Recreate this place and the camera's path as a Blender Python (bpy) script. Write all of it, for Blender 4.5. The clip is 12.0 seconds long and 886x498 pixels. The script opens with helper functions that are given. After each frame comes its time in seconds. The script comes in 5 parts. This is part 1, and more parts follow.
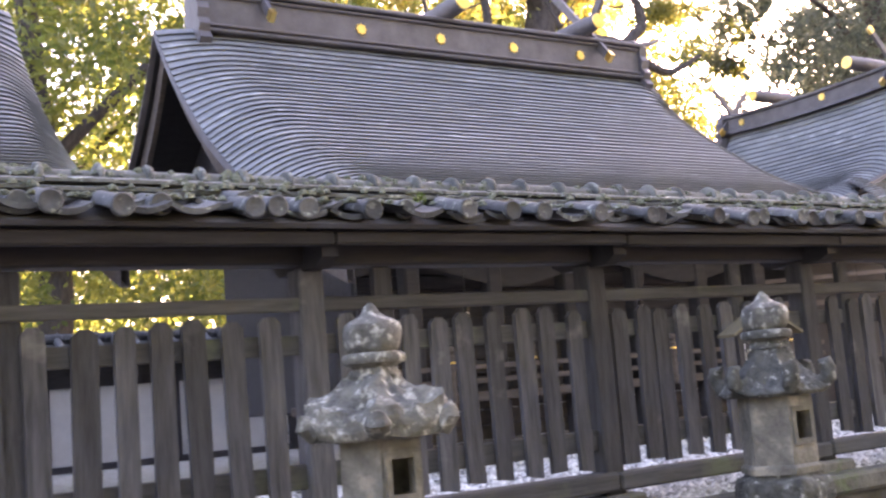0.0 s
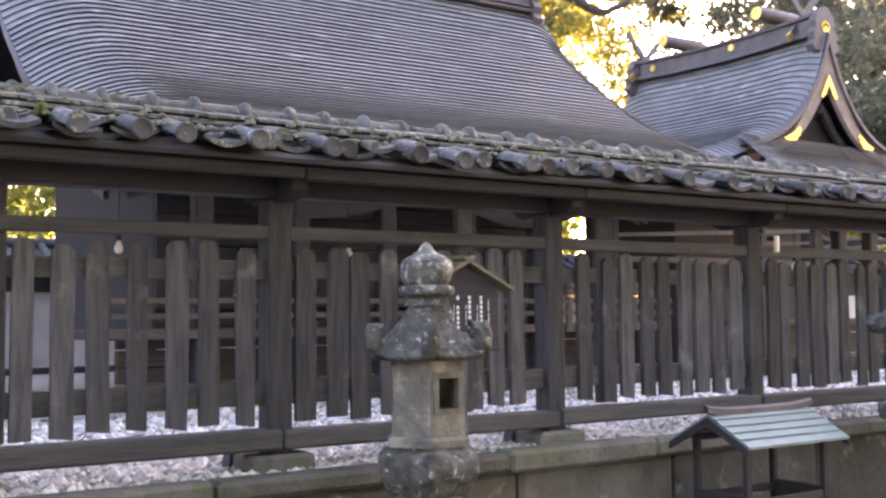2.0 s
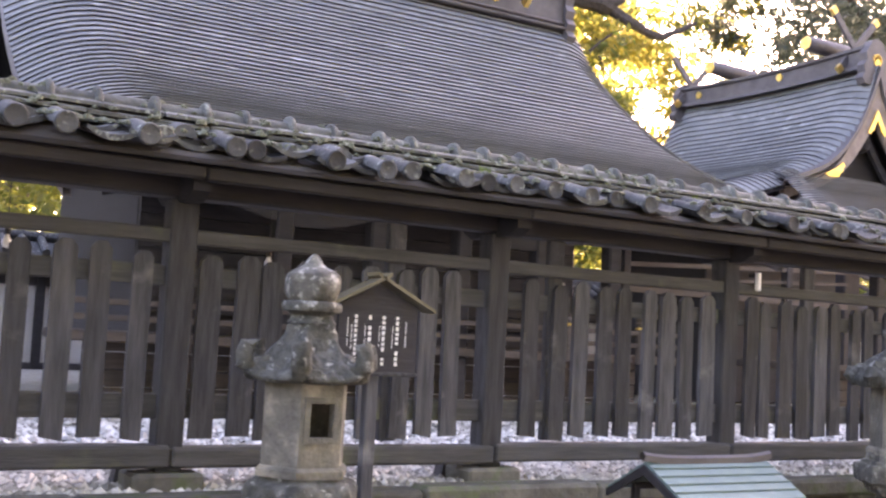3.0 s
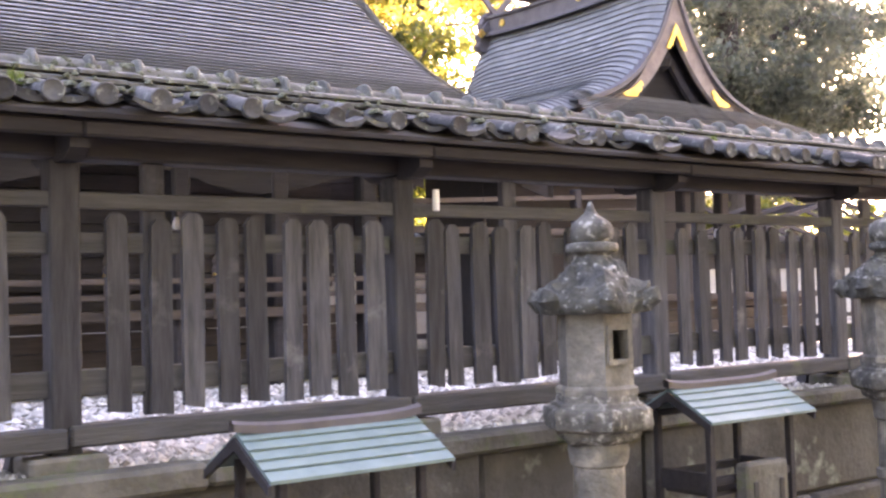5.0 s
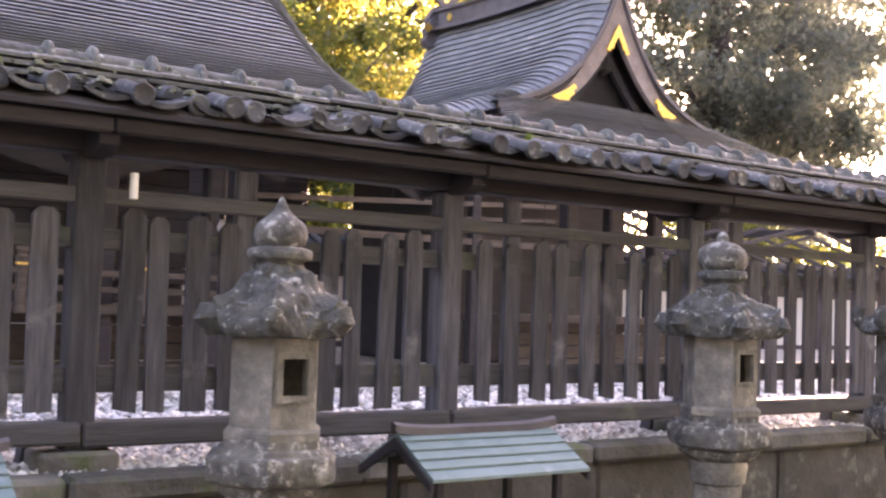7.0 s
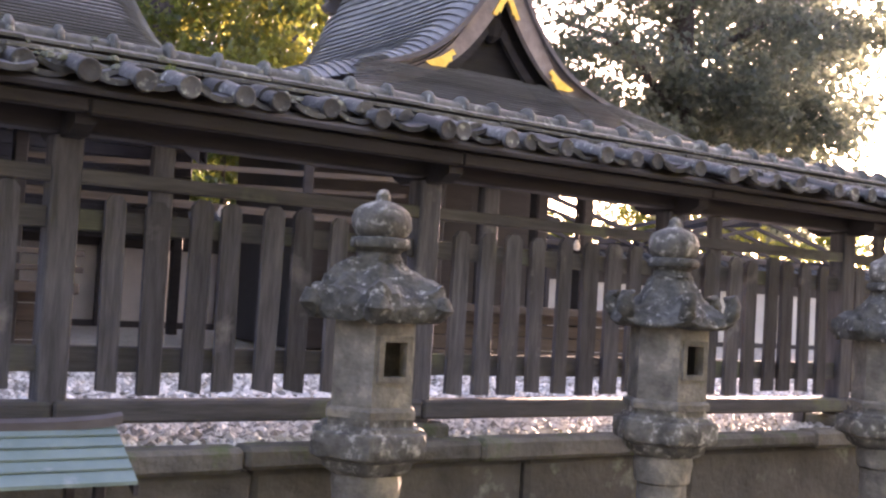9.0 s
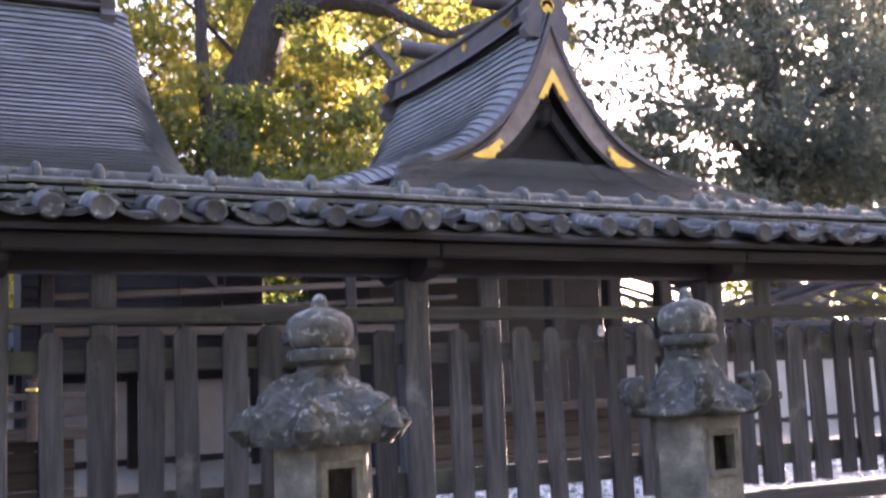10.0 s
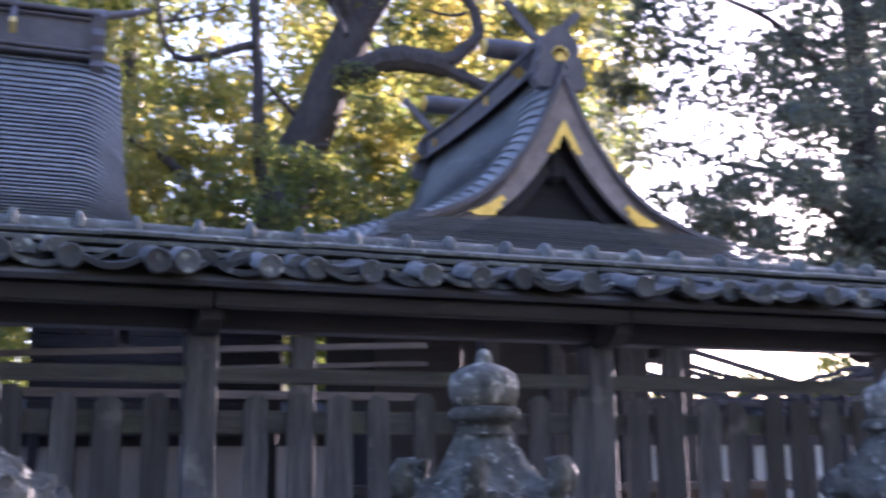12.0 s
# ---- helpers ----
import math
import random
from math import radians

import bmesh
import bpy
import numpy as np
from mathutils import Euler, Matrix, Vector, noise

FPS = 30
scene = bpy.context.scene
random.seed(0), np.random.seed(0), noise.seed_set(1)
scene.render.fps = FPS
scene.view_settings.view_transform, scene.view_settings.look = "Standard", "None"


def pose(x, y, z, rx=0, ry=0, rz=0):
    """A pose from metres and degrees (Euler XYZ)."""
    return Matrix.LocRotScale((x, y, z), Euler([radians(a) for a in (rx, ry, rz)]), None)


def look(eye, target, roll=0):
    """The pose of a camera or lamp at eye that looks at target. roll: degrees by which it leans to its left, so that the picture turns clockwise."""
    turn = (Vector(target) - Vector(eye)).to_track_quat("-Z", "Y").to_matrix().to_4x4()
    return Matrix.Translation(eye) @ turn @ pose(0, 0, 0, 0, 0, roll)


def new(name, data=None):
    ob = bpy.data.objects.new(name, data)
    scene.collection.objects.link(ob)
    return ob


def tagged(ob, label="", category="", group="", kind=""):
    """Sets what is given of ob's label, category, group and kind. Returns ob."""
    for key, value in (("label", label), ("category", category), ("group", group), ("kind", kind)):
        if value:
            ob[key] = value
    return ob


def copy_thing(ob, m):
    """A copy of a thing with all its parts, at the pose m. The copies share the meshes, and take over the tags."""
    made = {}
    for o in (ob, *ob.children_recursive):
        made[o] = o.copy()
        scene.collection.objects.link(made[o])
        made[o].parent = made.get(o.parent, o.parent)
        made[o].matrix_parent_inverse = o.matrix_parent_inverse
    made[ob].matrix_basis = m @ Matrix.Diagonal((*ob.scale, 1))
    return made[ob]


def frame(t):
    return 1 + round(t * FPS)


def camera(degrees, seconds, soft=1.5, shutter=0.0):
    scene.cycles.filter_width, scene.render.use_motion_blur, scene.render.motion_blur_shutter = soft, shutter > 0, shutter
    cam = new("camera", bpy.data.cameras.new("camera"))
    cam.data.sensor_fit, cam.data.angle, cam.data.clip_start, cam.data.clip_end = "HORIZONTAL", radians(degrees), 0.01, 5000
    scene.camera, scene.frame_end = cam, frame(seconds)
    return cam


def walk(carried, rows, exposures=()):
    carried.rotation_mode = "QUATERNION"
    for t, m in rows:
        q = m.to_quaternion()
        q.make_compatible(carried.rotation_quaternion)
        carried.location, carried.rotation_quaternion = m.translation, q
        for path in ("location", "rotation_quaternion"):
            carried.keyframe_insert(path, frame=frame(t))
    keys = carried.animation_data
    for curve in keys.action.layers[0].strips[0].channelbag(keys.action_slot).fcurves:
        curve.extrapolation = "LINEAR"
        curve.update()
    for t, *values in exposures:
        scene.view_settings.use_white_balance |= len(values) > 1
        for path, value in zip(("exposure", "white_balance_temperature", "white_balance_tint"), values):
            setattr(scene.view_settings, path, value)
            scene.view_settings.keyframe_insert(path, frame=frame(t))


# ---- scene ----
cam = camera(43.4, 12.0, soft=2.4, shutter=0.2)
PATH = [
    (0, (0.334, -4.549, 1.639), (1.426, -2.892, 1.887), -4.8),
    (0.5, (0.718, -4.617, 1.673), (1.88, -3.007, 1.912), -4.8),
    (1, (1.106, -4.654, 1.661), (2.306, -3.067, 1.86), -1.6),
    (1.5, (1.516, -4.776, 1.66), (2.711, -3.182, 1.841), -2.3),
    (2, (1.897, -4.856, 1.651), (3.026, -3.21, 1.774), -0.6),
    (2.3, (2.13, -4.873, 1.665), (3.217, -3.197, 1.767), 0.8),
    (2.5, (2.287, -4.887, 1.673), (3.353, -3.199, 1.79), 0.0),
    (2.7, (2.45, -4.915, 1.686), (3.469, -3.201, 1.838), 3.4),
    (4.3, (3.912, -4.766, 1.608), (4.972, -3.076, 1.752), -1.2),
    (4.5, (4.079, -4.725, 1.596), (5.194, -3.068, 1.707), -0.3),
    (5, (4.509, -4.635, 1.614), (5.69, -3.024, 1.702), -1.6),
    (5.5, (4.947, -4.649, 1.639), (6.189, -3.082, 1.705), 0.3),
    (6, (5.326, -4.66, 1.646), (6.656, -3.167, 1.688), 2.2),
    (6.5, (5.735, -4.648, 1.655), (7.019, -3.116, 1.731), 1.0),
    (7, (6.207, -4.615, 1.661), (7.353, -2.979, 1.76), 1.9),
    (7.5, (6.627, -4.61, 1.683), (7.816, -3.002, 1.747), 4.0),
    (7.7, (6.82, -4.605, 1.675), (8.045, -3.03, 1.755), 3.4),
    (9.3, (8.491, -4.713, 1.661), (9.554, -3.021, 1.743), 1.9),
    (9.5, (8.664, -4.697, 1.676), (9.676, -2.974, 1.761), -1.0),
    (10, (9.053, -4.577, 1.693), (9.966, -2.816, 1.953), -2.5),
    (10.5, (9.424, -4.582, 1.702), (10.261, -2.831, 2.188), -1.5),
    (11, (9.802, -4.56, 1.718), (10.543, -2.774, 2.229), -2.7),
    (11.5, (10.154, -4.568, 1.704), (11.023, -2.818, 2.132), 0.4),
    (11.8, (10.485, -4.504, 1.692), (11.372, -2.751, 2.067), -1.6),
    (12, (10.623, -4.394, 1.686), (11.309, -2.557, 2.079), -0.6),
]
EXPOSURE = [(0.0, 3.75, 7300, 44), (2.5, 3.75, 7500, 44), (5.0, 4.1, 7700, 47), (7.0, 3.7, 7700, 50), (9.5, 3.25, 7200, 46), (10.5, 3.05, 5800, 45), (12.0, 2.75, 5500, 43)]
walk(cam, [(t, look(eye, target, roll)) for t, eye, target, roll in PATH], EXPOSURE)

# ---------------------------------------------------------------- light
SUN_AZ, SUN_EL = radians(31), radians(13)
sun_dir = Vector((math.cos(SUN_AZ) * math.cos(SUN_EL), math.sin(SUN_AZ) * math.cos(SUN_EL), math.sin(SUN_EL)))
world = bpy.data.worlds.new("sky")
scene.world = world
world.use_nodes = True
wn = world.node_tree.nodes
wl = world.node_tree.links
wn.clear()
sky = wn.new("ShaderNodeTexSky")
sky.sky_type = "NISHITA"
sky.sun_disc = False
sky.sun_elevation = SUN_EL
sky.sun_rotation = math.pi / 2 - SUN_AZ
sky.dust_density = 2.0
bg = wn.new("ShaderNodeBackground")
bg.inputs["Strength"].default_value = 0.15
wo = wn.new("ShaderNodeOutputWorld")
wl.new(sky.outputs[0], bg.inputs["Color"])
wl.new(bg.outputs[0], wo.inputs["Surface"])
sun_data = bpy.data.lights.new("sun", "SUN")
sun_data.energy = 5.0
sun_data.angle = radians(0.5)
sun_data.color = (1.0, 0.86, 0.66)
sun = new("sun", sun_data)
sun.matrix_world = look(sun_dir * 60, (0, 0, 0))


# ---------------------------------------------------------------- materials
def material(name, base, base2, scale=6.0, detail=6.0, rough=0.8, metal=0.0, bump=0.3, bump_scale=40.0,
             stretch=(1, 1, 1), spots=None, spot_scale=9.0, spot_at=0.58, vary=0.25, translucent=None, bump_dist=0.01, emit=None):
    """Two colours mixed by noise at two scales, optional spots of a third colour, and fine relief."""
    m = bpy.data.materials.new(name)
    m.use_nodes = True
    n, l = m.node_tree.nodes, m.node_tree.links
    n.clear()
    out = n.new("ShaderNodeOutputMaterial")
    bsdf = n.new("ShaderNodeBsdfPrincipled")
    bsdf.inputs["Roughness"].default_value = rough
    bsdf.inputs["Metallic"].default_value = metal
    tc = n.new("ShaderNodeTexCoord")
    info = n.new("ShaderNodeObjectInfo")
    shift = n.new("ShaderNodeVectorMath")
    shift.operation = "MULTIPLY_ADD"
    l.new(info.outputs["Random"], shift.inputs[0])
    shift.inputs[1].default_value = (7.3, 5.1, 3.7)
    l.new(tc.outputs["Object"], shift.inputs[2])
    mp = n.new("ShaderNodeMapping")
    mp.inputs["Scale"].default_value = stretch
    l.new(shift.outputs[0], mp.inputs["Vector"])
    n1 = n.new("ShaderNodeTexNoise")
    n1.inputs["Scale"].default_value = scale
    n1.inputs["Detail"].default_value = detail
    n1.inputs["Roughness"].default_value = 0.65
    l.new(mp.outputs[0], n1.inputs["Vector"])
    ramp = n.new("ShaderNodeValToRGB")
    ramp.color_ramp.elements[0].position = 0.33
    ramp.color_ramp.elements[1].position = 0.68
    ramp.color_ramp.elements[0].color = (*base, 1)
    ramp.color_ramp.elements[1].color = (*base2, 1)
    l.new(n1.outputs["Fac"], ramp.inputs["Fac"])
    col = ramp.outputs["Color"]
    if spots:
        n2 = n.new("ShaderNodeTexNoise")
        n2.inputs["Scale"].default_value = spot_scale
        n2.inputs["Detail"].default_value = 5.0
        n2.inputs["Roughness"].default_value = 0.6
        l.new(shift.outputs[0], n2.inputs["Vector"])
        r2 = n.new("ShaderNodeValToRGB")
        r2.color_ramp.elements[0].position = spot_at
        r2.color_ramp.elements[1].position = spot_at + 0.12
        l.new(n2.outputs["Fac"], r2.inputs["Fac"])
        mx = n.new("ShaderNodeMix")
        mx.data_type = "RGBA"
        l.new(r2.outputs["Color"], mx.inputs["Factor"])
        l.new(col, mx.inputs["A"])
        mx.inputs["B"].default_value = (*spots, 1)
        col = mx.outputs["Result"]
    if vary:
        hsv = n.new("ShaderNodeHueSaturation")
        mr = n.new("ShaderNodeMapRange")
        mr.inputs["To Min"].default_value = 1 - vary
        mr.inputs["To Max"].default_value = 1 + vary
        l.new(info.outputs["Random"], mr.inputs["Value"])
        l.new(mr.outputs[0], hsv.inputs["Value"])
        l.new(col, hsv.inputs["Color"])
        col = hsv.outputs["Color"]
    l.new(col, bsdf.inputs["Base Color"])
    n3 = n.new("ShaderNodeTexNoise")
    n3.inputs["Scale"].default_value = bump_scale
    n3.inputs["Detail"].default_value = 8.0
    l.new(mp.outputs[0], n3.inputs["Vector"])
    bp = n.new("ShaderNodeBump")
    bp.inputs["Strength"].default_value = bump
    bp.inputs["Distance"].default_value = bump_dist
    l.new(n3.outputs["Fac"], bp.inputs["Height"])
    l.new(bp.outputs[0], bsdf.inputs["Normal"])
    rr = n.new("ShaderNodeMapRange")
    rr.inputs["To Min"].default_value = max(0.05, rough - 0.12)
    rr.inputs["To Max"].default_value = min(1.0, rough + 0.12)
    l.new(n1.outputs["Fac"], rr.inputs["Value"])
    l.new(rr.outputs[0], bsdf.inputs["Roughness"])
    last = bsdf.outputs[0]
    if emit:
        bsdf.inputs["Emission Color"].default_value = (*emit[0], 1)
        bsdf.inputs["Emission Strength"].default_value = emit[1]
    if translucent:
        tr = n.new("ShaderNodeBsdfTranslucent")
        tr.inputs["Color"].default_value = (*translucent, 1)
        ms = n.new("ShaderNodeMixShader")
        ms.inputs[0].default_value = 0.5
        l.new(last, ms.inputs[1])
        l.new(tr.outputs[0], ms.inputs[2])
        last = ms.outputs[0]
    l.new(last, out.inputs["Surface"])
    return m


def leaf_material(name, dark, light, glow_a, glow_b):
    """Leaves: colour by island, thin enough to let light through."""
    m = bpy.data.materials.new(name)
    m.use_nodes = True
    n, l = m.node_tree.nodes, m.node_tree.links
    n.clear()
    out = n.new("ShaderNodeOutputMaterial")
    geo = n.new("ShaderNodeNewGeometry")
    tc = n.new("ShaderNodeTexCoord")
    big = n.new("ShaderNodeTexNoise")
    big.inputs["Scale"].default_value = 0.55
    big.inputs["Detail"].default_value = 2.0
    l.new(tc.outputs["Object"], big.inputs["Vector"])
    add = n.new("ShaderNodeMath")
    add.operation = "MULTIPLY_ADD"
    l.new(geo.outputs["Random Per Island"], add.inputs[0])
    add.inputs[1].default_value = 0.5
    off = n.new("ShaderNodeMapRange")
    off.inputs["From Min"].default_value = 0.35
    off.inputs["From Max"].default_value = 0.65
    off.inputs["To Min"].default_value = -0.1
    off.inputs["To Max"].default_value = 0.6
    l.new(big.outputs["Fac"], off.inputs["Value"])
    l.new(off.outputs[0], add.inputs[2])
    mixes = []
    for a, b in ((dark, light), (glow_a, glow_b)):
        mx = n.new("ShaderNodeMix")
        mx.data_type = "RGBA"
        l.new(add.outputs[0], mx.inputs["Factor"])
        mx.inputs["A"].default_value = (*a, 1)
        mx.inputs["B"].default_value = (*b, 1)
        mixes.append(mx)
    d = n.new("ShaderNodeBsdfPrincipled")
    d.inputs["Roughness"].default_value = 0.45
    l.new(mixes[0].outputs["Result"], d.inputs["Base Color"])
    tr = n.new("ShaderNodeBsdfTranslucent")
    l.new(mixes[1].outputs["Result"], tr.inputs["Color"])
    ms = n.new("ShaderNodeMixShader")
    ms.inputs[0].default_value = 0.5
    l.new(d.outputs[0], ms.inputs[1])
    l.new(tr.outputs[0], ms.inputs[2])
    l.new(ms.outputs[0], out.inputs["Surface"])
    return m


WOOD = material("weathered_wood", (0.032, 0.0335, 0.038), (0.099, 0.1, 0.107), scale=5, stretch=(6, 6, 0.6), rough=0.85, bump=0.5,
                bump_scale=22, spots=(0.18, 0.178, 0.176), spot_scale=3.0, spot_at=0.61, vary=0.45)
WOOD_X = material("weathered_wood_rail", (0.04, 0.041, 0.041), (0.09, 0.09, 0.088), scale=5, stretch=(0.5, 6, 6), rough=0.85, bump=0.5,
                  bump_scale=22, spots=(0.1, 0.115, 0.075), spot_scale=2.2, spot_at=0.56, vary=0.2)
# stained hall timber; on fence head beams and arms its darkness paints eave shade
WOOD_DARK = material("dark_stained_and_shaded_wood", (0.016, 0.0155, 0.018), (0.038, 0.035, 0.038), scale=4, stretch=(0.7, 5, 5), rough=0.75, bump=0.35,
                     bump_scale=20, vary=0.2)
WOOD_BROWN = material("brown_aged_boards", (0.055, 0.043, 0.036), (0.1, 0.08, 0.066), scale=4, stretch=(0.6, 5, 7), rough=0.8, bump=0.4,
                      bump_scale=20, vary=0.2)
BARGE = material("faded_barge_board", (0.2, 0.16, 0.14), (0.32, 0.265, 0.235), scale=4, stretch=(2, 2, 2), rough=0.7, bump=0.3, bump_scale=25, vary=0.1)
WOOD_PALE = material("yellowed_new_wood", (0.12, 0.105, 0.065), (0.19, 0.165, 0.1), scale=5, stretch=(1, 4, 4), rough=0.7, bump=0.2, vary=0.1)
# fence rail wood darkened in its colour to stand for shade under the eave
EAVE_WOOD = material("eave_wood_painted_shade", (0.02, 0.0185, 0.02), (0.05, 0.046, 0.047), scale=4, stretch=(0.5, 6, 6), rough=0.85, bump=0.4, bump_scale=22, vary=0.25)
STONE = material("lichen_granite", (0.045, 0.046, 0.04), (0.19, 0.186, 0.157), scale=11, rough=0.9, bump=0.8, bump_scale=35,
                 spots=(0.4, 0.395, 0.35), spot_scale=22, spot_at=0.55, vary=0.15, bump_dist=0.015)
STONE_DARK = material("mossy_dark_granite", (0.03, 0.032, 0.028), (0.115, 0.117, 0.1), scale=14, rough=0.92, bump=0.9, bump_scale=30,
                      spots=(0.37, 0.37, 0.335), spot_scale=24, spot_at=0.58, vary=0.1, bump_dist=0.02)
STONE_CLEAN = material("pale_granite", (0.085, 0.083, 0.068), (0.24, 0.228, 0.19), scale=7, rough=0.88, bump=0.8, bump_scale=45,
                       spots=(0.31, 0.285, 0.22), spot_scale=7, spot_at=0.56, vary=0.15, bump_dist=0.012)
WALLSTONE = material("stained_wall_stone", (0.05, 0.048, 0.04), (0.12, 0.113, 0.095), scale=2.5, rough=0.92, bump=0.7, bump_scale=25,
                     spots=(0.24, 0.26, 0.21), spot_scale=4, spot_at=0.6, vary=0.2, bump_dist=0.015)
COPING = material("mossy_coping_stone", (0.065, 0.064, 0.052), (0.17, 0.163, 0.135), scale=3.5, rough=0.92, bump=0.7, bump_scale=25,
                  spots=(0.09, 0.115, 0.055), spot_scale=5, spot_at=0.54, vary=0.3, bump_dist=0.02)
TILE = material("grey_clay_tile", (0.033, 0.035, 0.035), (0.082, 0.085, 0.083), scale=12, rough=0.74, bump=0.5, bump_scale=45,
                spots=(0.25, 0.27, 0.235), spot_scale=26, spot_at=0.58, vary=0.6)
TILE_OLD = material("lichen_covered_tile", (0.05, 0.056, 0.048), (0.14, 0.144, 0.13), scale=14, rough=0.75, bump=0.7, bump_scale=40,
                    spots=(0.33, 0.35, 0.3), spot_scale=18, spot_at=0.58, vary=0.3)
COPPER = material("aged_copper_sheet", (0.13, 0.141, 0.144), (0.225, 0.237, 0.238), scale=2.2, rough=0.58, metal=0.12, bump=0.25, bump_scale=12,
                  spots=(0.33, 0.35, 0.35), spot_scale=3.2, spot_at=0.6, vary=0.14)
COPPER_DARK = material("dark_copper_trim", (0.075, 0.069, 0.072), (0.135, 0.124, 0.128), scale=4, rough=0.55, metal=0.2, bump=0.3, bump_scale=20, vary=0.1)
GREEN_SHEET = material("verdigris_copper_sheet", (0.125, 0.2, 0.19), (0.19, 0.275, 0.26), scale=5, rough=0.45, metal=0.2, bump=0.15, bump_scale=15,
                       spots=(0.3, 0.35, 0.35), spot_scale=8, spot_at=0.62, vary=0.06)
GOLD = material("gilded_metal", (0.78, 0.5, 0.13), (0.92, 0.66, 0.22), scale=10, rough=0.32, metal=1.0, bump=0.15, bump_scale=30, vary=0.05)
PLASTER = material("white_plaster", (0.42, 0.41, 0.38), (0.55, 0.54, 0.5), scale=1.5, rough=0.9, bump=0.15, vary=0.04)
GRAVEL = material("white_gravel", (0.2, 0.19, 0.155), (0.4, 0.39, 0.33), scale=14, rough=0.9, bump=0.6, bump_scale=60, vary=0.1)
EARTH = material("packed_earth", (0.06, 0.053, 0.044), (0.12, 0.106, 0.088), scale=0.8, rough=0.95, bump=0.6, bump_scale=20, vary=0)
BARK = material("dark_bark", (0.035, 0.03, 0.028), (0.09, 0.075, 0.065), scale=6, stretch=(3, 3, 0.7), rough=0.95, bump=1.0, bump_scale=14, vary=0.1, bump_dist=0.04)
PAPER = material("white_paper", (0.75, 0.75, 0.74), (0.82, 0.82, 0.8), scale=5, rough=0.7, bump=0.05, vary=0.05)
LAMP = material("white_glass_bulb", (0.8, 0.8, 0.78), (0.86, 0.86, 0.84), scale=5, rough=0.2, bump=0.0, vary=0.0)
BLACK = material("black_cable", (0.015, 0.015, 0.016), (0.03, 0.03, 0.03), scale=10, rough=0.6, bump=0.1, vary=0)
GRASS = leaf_material("grass_tuft", (0.06, 0.1, 0.02), (0.1, 0.15, 0.03), (0.12, 0.2, 0.03), (0.2, 0.28, 0.05))
LEAF_GOLD = leaf_material("sunlit_broad_leaves", (0.035, 0.06, 0.034), (0.1, 0.11, 0.045), (0.15, 0.25, 0.06), (0.72, 0.58, 0.11))
LEAF_GREEN = leaf_material("evergreen_leaves", (0.025, 0.045, 0.025), (0.07, 0.085, 0.04), (0.14, 0.22, 0.05), (0.5, 0.5, 0.09))
LEAF_DARK = leaf_material("conifer_needles", (0.028, 0.042, 0.036), (0.068, 0.086, 0.075), (0.09, 0.125, 0.095), (0.25, 0.28, 0.2))


